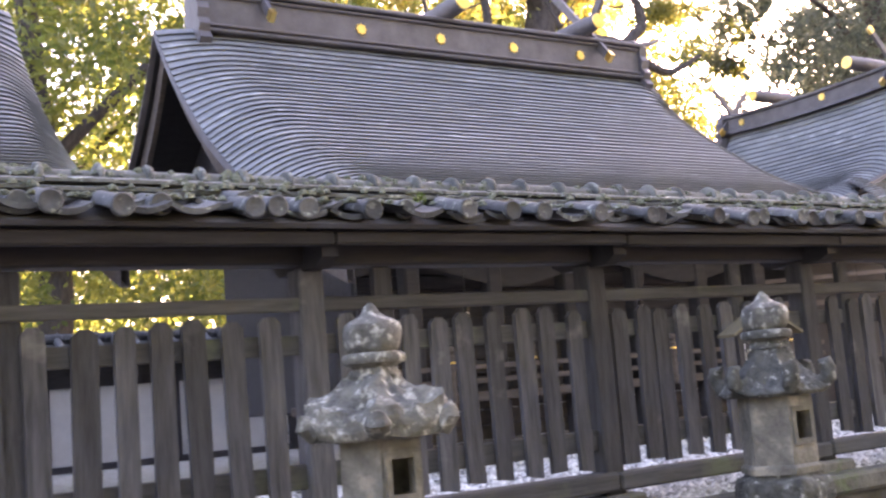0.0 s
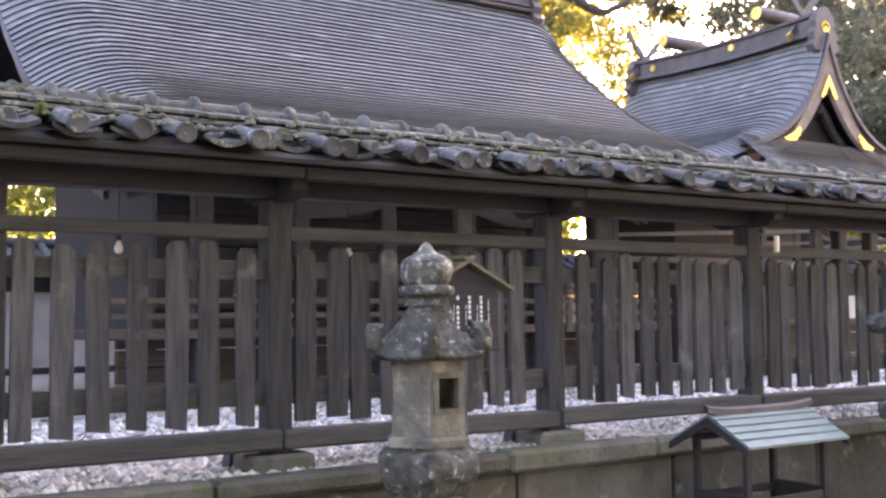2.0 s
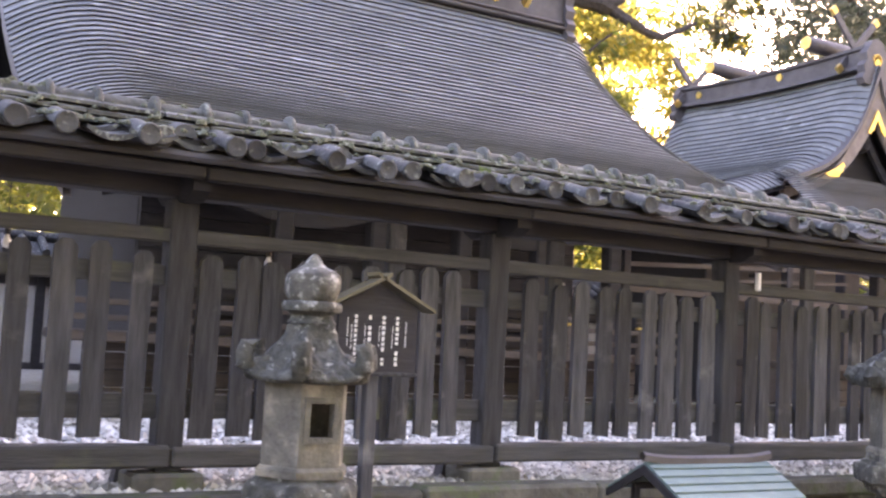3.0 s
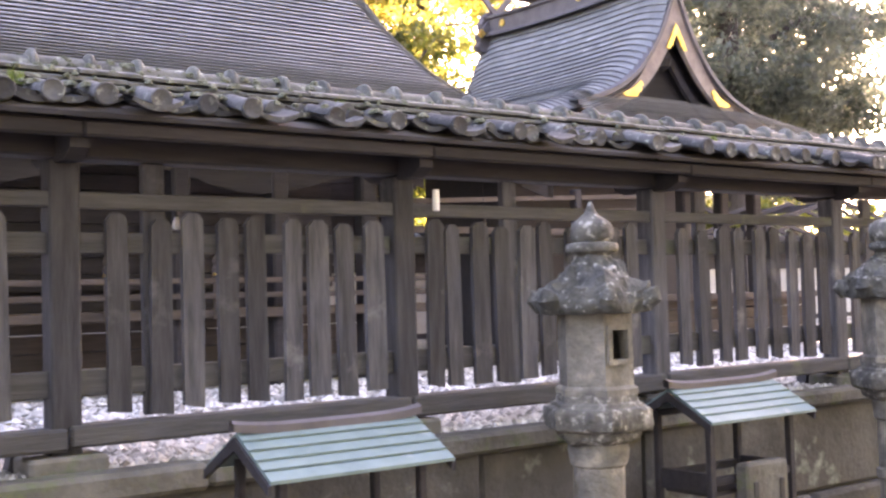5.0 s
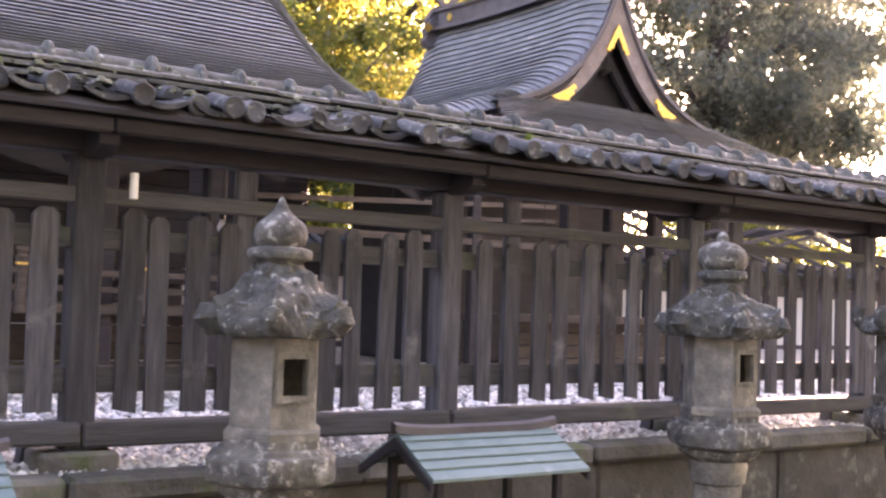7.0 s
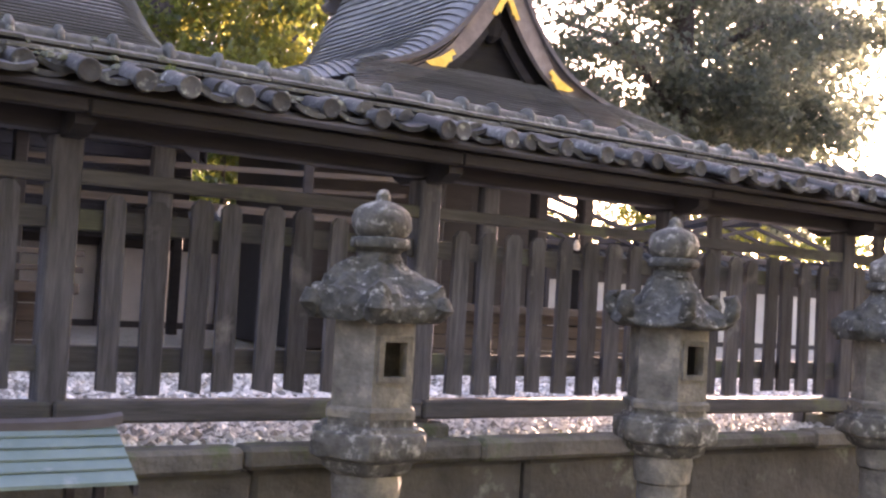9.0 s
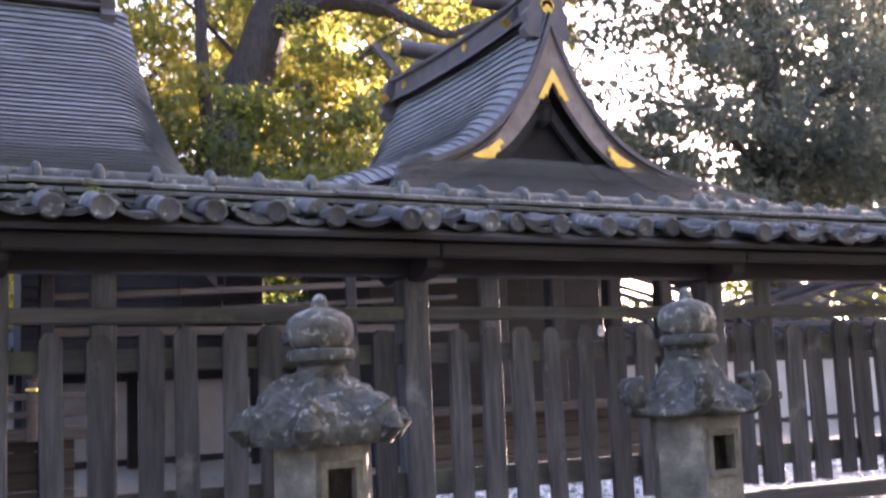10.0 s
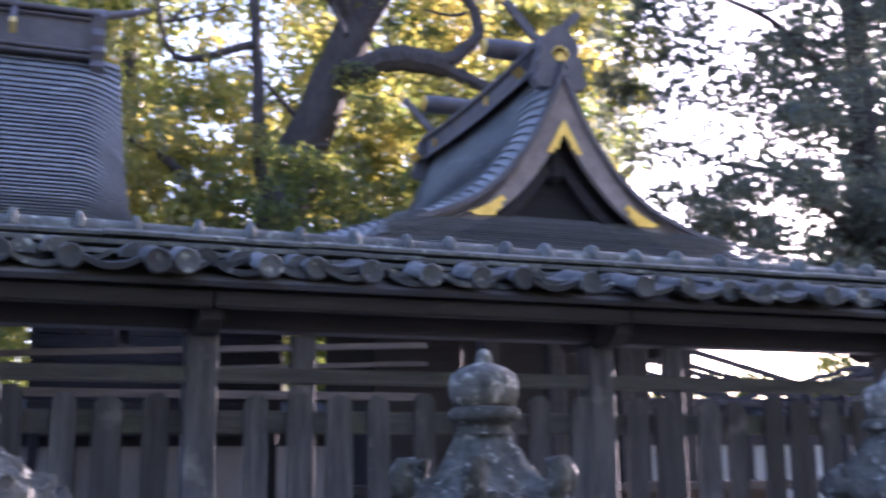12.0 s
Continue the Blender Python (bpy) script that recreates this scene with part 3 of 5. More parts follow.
def moss_lumps(n, seed):
    r = random.Random(seed)
    v, f = [], []
    for _ in range(n):
        x = r.triangular(-1.4, 10.5, 2.0)
        y = r.uniform(-0.36, 0.0)
        z = 2.478 + (y + 0.4) * 0.12 if y < -0.16 else 2.545 + (y + 0.16) * 0.72
        s = r.uniform(0.008, 0.026)
        k = len(v)
        for zz, q in ((-0.4, 1.0), (0.25, 0.85), (0.6, 0.4)):
            v += [(x + math.cos(a * 1.047) * s * q * r.uniform(0.75, 1.3), y + math.sin(a * 1.047) * s * q * r.uniform(0.75, 1.3), z + s * zz * r.uniform(0.8, 1.2)) for a in range(6)]
        for i in (0, 6):
            f += [(k + i + a, k + i + (a + 1) % 6, k + i + 6 + (a + 1) % 6, k + i + 6 + a) for a in range(6)]
        f.append(tuple(k + 12 + a for a in range(6)))
    ob = part("moss", raw_mesh("moss", v, f, MOSS), None, fence_roof)
    return tagged(ob, kind="stuff")


moss_lumps(900, 5)

# ---------------------------------------------------------------- stone lanterns
def lantern(x, y, top, roof_w, box_w, plat_w, label, seed, roof="lumpy", jewel="pointed", rounded=False, stone=None, yaw=0.0):
    """A six-sided garden lantern: base, shaft, platform, fire box with windows, roof with curled corners, ring and jewel."""
    L = thing("stone_lantern", label, "stone lantern", (x, y, 0), "stone lanterns before the fence")
    L.rotation_euler = (0, 0, radians(yaw))
    s = top / 2.0
    cap = stone or STONE_DARK
    b = Build()
    b.lathe([(0.36, 0.0), (0.36, 0.13), (0.33, 0.16), (0.27, 0.2), (0.22, 0.22), (0.18, 0.23)], 6, 0.0)
    part("base", b, STONE, L)
    b = Build()
    sh = [(0.135, 0.22), (0.13, 0.3), (0.118, 0.31), (0.112, 0.5), (0.128, 0.51), (0.13, 0.56), (0.114, 0.57), (0.114, 0.84), (0.128, 0.85), (0.14, 0.9 * s), (0.13, 0.935 * s)]
    b.lathe(sh, 24, 0, wob=0.03)
    part("shaft", b, STONE_CLEAN, L, smooth=True)
    p = plat_w / 2
    if rounded:
        prof = [(p * 0.5, 0.925), (p * 0.72, 0.935), (p * 0.86, 0.96), (p * 0.9, 0.985), (p * 0.97, 1.0), (p, 1.03), (p, 1.085), (p * 0.97, 1.105), (p * 0.9, 1.118), (p * 0.8, 1.125), (p * 0.74, 1.135), (p * 0.72, 1.15)]
    else:
        prof = [(p * 0.5, 0.925), (p * 0.62, 0.93), (p * 0.76, 0.955), (p * 0.8, 0.982), (p * 0.84, 0.986), (p * 0.97, 0.998), (p, 1.01), (p, 1.075), (p * 0.97, 1.088), (p * 0.86, 1.094), (p * 0.84, 1.108), (p * 0.76, 1.114), (p * 0.74, 1.15)]
    fine = []
    for (r0, z0), (r1, z1) in zip(prof, prof[1:]):
        n = max(1, int(math.hypot(r1 - r0, z1 - z0) / 0.03))
        fine += [(r0 + (r1 - r0) * i / n, (z0 + (z1 - z0) * i / n) * s) for i in range(n)]
    fine.append((prof[-1][0], prof[-1][1] * s))
    part("platform", worn_hexagon(fine, seed, 0.012 if not rounded else 0.02), STONE_DARK if rounded else STONE, L, "moulded six-sided platform stained by moss", smooth=True)
    # fire box: six slabs, those towards the path and away from it with a framed window
    z0, z1 = 1.148 * s, 1.5 * s
    ap = box_w * 0.58
    half = ap * math.tan(radians(30))
    for k in range(6):
        m = Matrix.Rotation(radians(60 * k), 4, "Z")
        b = Build()
        if k % 3 == 0:
            ww, wz0, wz1 = half * 0.6, z0 + (z1 - z0) * 0.42, z0 + (z1 - z0) * 0.8
            b.ring((-half, half, z0, z1), (-ww, ww, wz0, wz1), -ap, -ap + 0.045, m)
            panel = part("window_panel", b, STONE_CLEAN, L, "stone slab with a square light opening")
            fr = 0.02
            b = Build()
            b.ring((-ww - fr, ww + fr, wz0 - fr, wz1 + fr), (-ww + 0.003, ww - 0.003, wz0 + 0.003, wz1 - 0.003), -ap - 0.011, -ap + 0.02, m)
            part("window_frame", b, STONE_CLEAN, panel)
        else:
            b.prism([(-half, -ap), (half, -ap), (half - 0.03, -ap + 0.05), (-half + 0.03, -ap + 0.05)], z0, z1, axis=2)
            b.v = [tuple(m @ Vector(q)) for q in b.v]
            part("fire_box_panel", b, STONE_CLEAN, L)
    b = Build()
    b.lathe([(ap * 1.02, z0 - 0.01), (ap * 1.28, z0 - 0.006), (ap * 1.29, z0 + 0.022), (ap * 1.2, z0 + 0.034), (ap * 1.12, z0 + 0.036)], 6, 0.0)
    part("fire_box_foot", b, STONE_CLEAN, L)
    # roof
    R = roof_w / 2
    zr0, zr1 = 1.488 * s, 1.745 * s
    part("roof", lantern_roof(R, zr0, zr1, seed, roof), cap, L, "broad six-cornered roof crusted with pale lichen", smooth=True)
    scroll = roof == "scroll"
    for k in range(6):
        a = 2 * math.pi * k / 6
        b = Build()
        if scroll:
            pts = [(0.62, 0.1), (0.78, 0.062), (0.92, 0.06), (1.0, 0.085), (1.02, 0.12), (0.985, 0.148), (0.93, 0.15), (0.91, 0.125)]
            rad = [0.016, 0.028, 0.036, 0.038, 0.038, 0.035, 0.028, 0.008]
        else:
            pts = [(0.55, 0.13), (0.7, 0.098), (0.84, 0.068), (0.95, 0.058), (1.0, 0.075), (0.985, 0.105), (0.93, 0.112)]
            rad = [0.012, 0.034, 0.046, 0.05, 0.046, 0.034, 0.008]
        jit = random.Random(seed * 10 + k)
        b.tube([(math.cos(a) * R * u * 0.97, math.sin(a) * R * u * 0.97, zr0 + v * s + jit.uniform(-0.006, 0.006)) for u, v in pts], [q * jit.uniform(0.85, 1.12) for q in rad], 10)
        part("corner_curl", b, cap, L, smooth=True)
    # ring and jewel
    b = Build()
    b.lathe([(0.1, 1.728 * s), (0.088, 1.74 * s), (0.082, 1.755 * s), (0.092, 1.768 * s), (0.114, 1.774 * s), (0.119, 1.784 * s), (0.118, 1.8 * s), (0.112, 1.81 * s), (0.09, 1.815 * s), (0.075, 1.82 * s)], 24, 0, wob=0.05)
    part("collar", b, STONE if jewel == "pointed" else cap, L, smooth=True)
    b = Build()
    if jewel == "squat":
        prof = [(0.085, 1.812), (0.098, 1.825), (0.105, 1.85), (0.106, 1.89), (0.1, 1.918), (0.078, 1.935), (0.05, 1.948), (0.034, 1.962), (0.024, 1.982), (0.008, 2.0)]
    elif jewel == "flat":
        prof = [(0.08, 1.812), (0.1, 1.825), (0.112, 1.85), (0.114, 1.885), (0.104, 1.915), (0.078, 1.935), (0.05, 1.946), (0.03, 1.954), (0.027, 1.975), (0.02, 1.992), (0.006, 2.0)]
    else:
        prof = [(0.075, 1.815), (0.09, 1.83), (0.097, 1.855), (0.096, 1.88), (0.084, 1.903), (0.06, 1.922), (0.036, 1.94), (0.022, 1.96), (0.015, 1.98), (0.005, 2.0)]
    b.lathe([(q, z * s) for q, z in prof], 24, 0, wob=0.05 if jewel == "pointed" else 0.13)
    part("jewel", b, STONE, L, "onion-shaped jewel with a pointed tip", smooth=True)
    return L


def worn_hexagon(profile, seed, wear):
    """A six-sided moulded block with softened, chipped edges."""
    b = Build()
    n = 72
    rows = []
    for r, z in profile:
        row = []
        for k in range(n + 1):
            a = 2 * math.pi * (k % n) / n
            c = (a / (math.pi / 3)) % 1.0
            edge = math.cos(radians(30)) / math.cos((c - 0.5) * math.pi / 3)
            edge = min(edge, 0.985)
            px, py = math.cos(a) * r * edge, math.sin(a) * r * edge
            w = noise.noise((px * 11 + seed * 7, py * 11, z * 11)) * wear + noise.noise((px * 30 + seed, py * 30, z * 30)) * wear * 0.5
            row.append((px + math.cos(a) * w, py + math.sin(a) * w, z + w * 0.3))
        rows.append(row)
    b.grid(rows)
    b.f.append(tuple(range(n))[::-1])
    b.f.append(tuple(len(b.v) - (n + 1) + k for k in range(n)))
    return b


def lantern_roof(R, z0, z1, seed, kind):
    """A heavy six-sided roof: a thick rim, ridges down to the corners, and uneven carved or weathered faces."""
    b = Build()
    n = 96
    rise = z1 - z0
    rim = 0.112 if kind == "lumpy" else 0.05
    steps = [(0.3, -1), (0.82, -1), (0.92, -1)] + [(1.0, q) for q in (0.0, 0.15, 0.3, 0.45, 0.6, 0.75, 0.9)] + [(0.95, 2), (0.885, 2), (0.82, 2), (0.74, 2), (0.66, 2), (0.58, 2), (0.5, 2), (0.43, 2), (0.37, 2), (0.33, 2), (0.3, 2)]
    rows = []
    for t, mode in steps:
        row = []
        for k in range(n + 1):
            a = 2 * math.pi * (k % n) / n
            c = (a / (math.pi / 3)) % 1.0
            corner = abs(c - 0.5) * 2
            edge = min(0.975, math.cos(radians(30)) / math.cos((c - 0.5) * math.pi / 3))
            rr = R * t * (edge * min(1, t * 1.2) + (1 - min(1, t * 1.2)) * 0.95)
            up = 0.03 * t ** 3 * corner ** 3
            if mode == -1:
                z = z0 + 0.012 * t + up * 0.7
            elif mode == 2:
                q = (1.0 - t) / 0.7
                z = z0 + rim + up + (rise - rim) * (q ** 1.4 if kind == "lumpy" else 0.35 * q + 0.65 * q ** 2.6)
                z += 0.012 * corner ** 6 * (1 - q)
            else:
                z = z0 + 0.012 + (rim - 0.02) * mode + up
                rr *= (0.95 if kind == "lumpy" else 0.965) + 0.055 * math.sin(mode * math.pi)
            amp = 0.24 if mode == -1 else 1.0
            big = noise.noise((math.cos(a) * rr * 10 + seed * 5, math.sin(a) * rr * 10, z * 10)) * 0.026
            mid = noise.noise((math.cos(a) * rr * 24 + seed * 3, math.sin(a) * rr * 24, z * 24)) * 0.016
            fine = noise.noise((math.cos(a) * rr * 60, math.sin(a) * rr * 60 + seed, z * 60)) * 0.006
            w = (big * (1.4 if kind == "lumpy" else 0.6) + mid * 1.2 + fine) * amp
            row.append((math.cos(a) * (rr + w * 0.7), math.sin(a) * (rr + w * 0.7), z + (w if mode == 2 else w * 0.2)))
        rows.append(row)
    b.grid(rows)
    b.f.append(tuple(range(n)))
    b.f.append(tuple(len(b.v) - (n + 1) + k for k in range(n)))
    return b


lantern(2.36, -0.95, 1.975, 0.6, 0.25, 0.5, "old grey stone lantern with a pale lichen-covered roof", 1, roof="lumpy", jewel="squat", stone=STONE)
lantern(4.49, -0.95, 1.97, 0.53, 0.255, 0.47, "stone lantern with a dark mossy roof and round platform", 2, roof="scroll", jewel="squat", rounded=True)
lantern(8.05, -0.95, 2.035, 0.56, 0.26, 0.52, "tall stone lantern with a pointed jewel and broad roof", 3, roof="lumpy", jewel="pointed")
lantern(10.44, -0.95, 2.06, 0.59, 0.265, 0.51, "brown-grey stone lantern with chipped curled roof corners", 4, roof="lumpy", jewel="flat")
lantern(12.05, -0.95, 2.09, 0.59, 0.28, 0.51, "weathered stone lantern with a pale yellowish fire box", 5, roof="scroll", jewel="flat")
lantern(13.75, -0.95, 2.06, 0.57, 0.265, 0.51, "weathered stone lantern far along the fence", 6, roof="lumpy", jewel="squat")


# ---------------------------------------------------------------- small roofed stands with green sheet roofs
def roofed_stand(x, y, block):
    S = thing("roofed_stand", "small wooden stand with a blue-green copper sheet roof beside the wall", "roofed stand", (x, y, 0), "roofed stands before the wall")
    hw, fd = 0.405, 0.27
    for sx in (-0.31, 0.31):
        for sy in (-0.17, 0.17):
            b = Build()
            b.box(sx - 0.018, sx + 0.018, sy - 0.018, sy + 0.018, 0, 0.995, 0.004)
            part("leg", b, WOOD_DARK, S)
    for sy in (-1, 1):
        b = Build()
        b.prism([(0, 1.135), (sy * fd, 0.985), (sy * fd, 0.972), (0, 1.12)], -hw, hw)
        part("roof_sheet", b, GREEN_SHEET, S, "blue-green copper roof sheet")
        for j in range(1, 5):
            t = j / 5
            b = Build()
            yy, zz = sy * fd * t, 1.135 - 0.15 * t
            b.prism([(yy - 0.006, zz + 0.002 - 0.0), (yy + 0.006, zz - 0.003), (yy + 0.006, zz + 0.004), (yy - 0.006, zz + 0.007)], -hw, hw)
            part("seam", b, GREEN_SHEET, S)
        for sx in (-1, 1):
            b = Build()
            b.prism([(0, 1.118), (sy * fd, 0.97), (sy * fd, 0.935), (0, 1.07)], sx * hw - 0.012, sx * hw + 0.004)
            part("barge_board", b, WOOD_DARK, S)
    b = Build()
    rows = []
    for k in range(13):
        u = -1 + 2 * k / 12
        z = 1.15 + 0.02 * u ** 4
        rows.append([(u * (hw + 0.02), yy, z + dz) for yy, dz in ((-0.022, -0.03), (-0.022, 0.0), (0, 0.012), (0.022, 0.0), (0.022, -0.03))])
    b.grid(rows)
    part("ridge_cap", b, COPPER_DARK, S, "dark ridge cap with upturned ends")
    for sy in (-0.17, 0.17):
        b = Build()
        b.box(-0.33, 0.33, sy - 0.014, sy + 0.014, 0.98, 1.012, 0.004)
        part("beam", b, WOOD_DARK, S)
        b = Build()
        b.box(-0.29, 0.29, sy - 0.012, sy + 0.012, 0.66, 0.7, 0.004)
        part("lower_rail", b, WOOD_DARK, S)
    for sx in (-0.31, 0.31):
        b = Build()
        b.box(sx - 0.012, sx + 0.012, -0.15, 0.15, 0.62, 0.72, 0.004)
        part("side_rail", b, WOOD_DARK, S)
    b = Build()
    b.box(-0.29, 0.29, -0.15, 0.15, 0.6, 0.625, 0.004)
    part("tray", b, WOOD_DARK, S)
    if block:
        b = Build()
        b.box(-0.16, 0.16, -0.27, -0.19, 0.3, 0.76, 0.012)
        board = part("front_board", b, COPING, S, "pale grey board")
        for sx in (-0.1, 0.1):
            b = Build()
            b.box(sx - 0.018, sx + 0.018, -0.276, -0.266, 0.54, 0.67, 0.003)
            part("slot", b, BLACK, board)
    return S


roofed_stand(6.74, -0.81, False)
roofed_stand(9.08, -0.81, True)

# ---------------------------------------------------------------- wooden notice board before the fence
sign = thing("notice_board", "dark wooden notice board with white lettering under a pale gable", "notice board", (5.05, -0.42, 0))
b = Build()
b.box(-0.03, 0.03, 0.0, 0.05, 0, 1.6, 0.005)
part("post", b, WOOD, sign)
b = Build()
b.prism([(-0.2, 1.5), (0.2, 1.5), (0.2, 1.8), (0, 1.9), (-0.2, 1.8)], -0.026, -0.002, axis=1)
board = part("board", b, WOOD_DARK, sign)
for sx in (-1, 1):
    b = Build()
    b.prism([(sx * -0.035, 1.935), (sx * 0.27, 1.78), (sx * 0.27, 1.795), (sx * -0.035, 1.952)], -0.07, 0.05, axis=1)
    part("gable_board", b, WOOD_PALE, sign, "yellowed pale gable board")
b = Build()
b.box(-0.21, 0.21, -0.03, 0.004, 1.485, 1.503, 0.003)
part("bottom_strip", b, WOOD, sign)
for i, (lx, z0, z1, w) in enumerate(((-0.155, 1.62, 1.74, 0.008), (-0.115, 1.55, 1.755, 0.02), (-0.045, 1.54, 1.755, 0.022), (0.025, 1.54, 1.755, 0.022), (0.095, 1.53, 1.755, 0.022), (0.14, 1.62, 1.735, 0.008),
                                   (-0.135, 1.6, 1.71, 0.007), (-0.068, 1.61, 1.71, 0.007), (0.004, 1.61, 1.71, 0.007), (0.072, 1.61, 1.71, 0.007))):
    z = z1
    b = Build()
    while z > z0:
        hgt = w * rnd.uniform(0.55, 0.9)
        b.box(lx - w * 0.33, lx + w * 0.33, -0.0285, -0.0255, z - hgt, z, 0.0005)
        z -= hgt + w * 0.32
        if rnd.random() < 0.12:
            z -= w
    tagged(part("lettering", b, PAPER, board, "column of white characters"), kind="stuff")


# ---------------------------------------------------------------- bulbs and fittings on the fence
def hanging_bulb(x, y, z, drop):
    B = thing("hanging_bulb", "small white glass bulb hanging on a thin cord", "light bulb", (x, y, z), "bulbs along the fence")
    b = Build()
    b.lathe([(0.004, -0.028), (0.016, -0.024), (0.021, -0.008), (0.019, 0.006), (0.011, 0.02), (0.01, 0.034)], 14)
    part("bulb", b, LAMP, B, smooth=True)
    b = Build()
    b.lathe([(0.012, 0.03), (0.013, 0.034), (0.012, 0.062), (0.005, 0.068)], 12)
    part("socket", b, BLACK, B)
    b = Build()
    b.tube([(0, 0, 0.066), (0, 0, drop)], [0.0025, 0.0025], 6)
    part("cord", b, BLACK, B)


for bx in (3.54, 4.74, 6.52, 8.3, 10.23, 12.4):
    hanging_bulb(bx, 0.15, 1.985, 0.3)
for bx in (11.4, 14.1):
    hanging_bulb(bx, 3.6, 2.37, 0.7)
tube = thing("tube_lamp", "white cylindrical lamp fixed under the fence roof", "lamp", (7.79, -0.11, 2.107))
b = Build()
b.lathe([(0.012, -0.055), (0.018, -0.052), (0.018, 0.052), (0.012, 0.055)], 14)
part("cover", b, LAMP, tube, smooth=True)
b = Build()
b.box(-0.008, 0.008, 0.0, 0.07, 0.03, 0.05, 0.002)
part("bracket", b, BLACK, tube)


# ---------------------------------------------------------------- shrine halls
FRONT = curve([(0.0, 5.72), (0.45, 5.2), (0.88, 4.83), (1.25, 4.54), (1.6, 4.27), (2.05, 3.95), (2.55, 3.66), (3.1, 3.4), (3.7, 3.16)], 8)
REAR = curve([(0.0, 5.72), (0.5, 5.15), (1.1, 4.66), (1.7, 4.25), (2.3, 3.95)], 8)


def arc_points(prof, step):
    """Points along a profile at equal steps of its length."""
    out, left = [prof[0]], step
    for (a0, b0), (a1, b1) in zip(prof, prof[1:]):
        ln = math.hypot(a1 - a0, b1 - b0)
        at = 0.0
        while ln - at >= left:
            at += left
            out.append((a0 + (a1 - a0) * at / ln, b0 + (b1 - b0) * at / ln))
            left = step
        left -= ln - at
    return out


def courses(parent, prof, place, us, step, lip, mat, name="roof_course"):
    """Overlapping courses of sheet down a slope. place(u, d, z) gives the point at u along the ridge, d out from it, at height z before any droop."""
    pts = arc_points(prof, step)
    for (d0, z0), (d1, z1) in zip(pts, pts[1:]):
        b = Build()
        up = [place(u, d0, z0) for u in us]
        dn = [place(u, d1 + 0.02, z1 + lip - 0.008) for u in us]
        edge = [place(u, d1 + 0.02, z1 + lip - 0.015) for u in us]
        back = [place(u, d1 - 0.035, z1 + lip - 0.006) for u in us]
        b.grid([up, dn, edge, back])
        part(name, b, mat, parent)


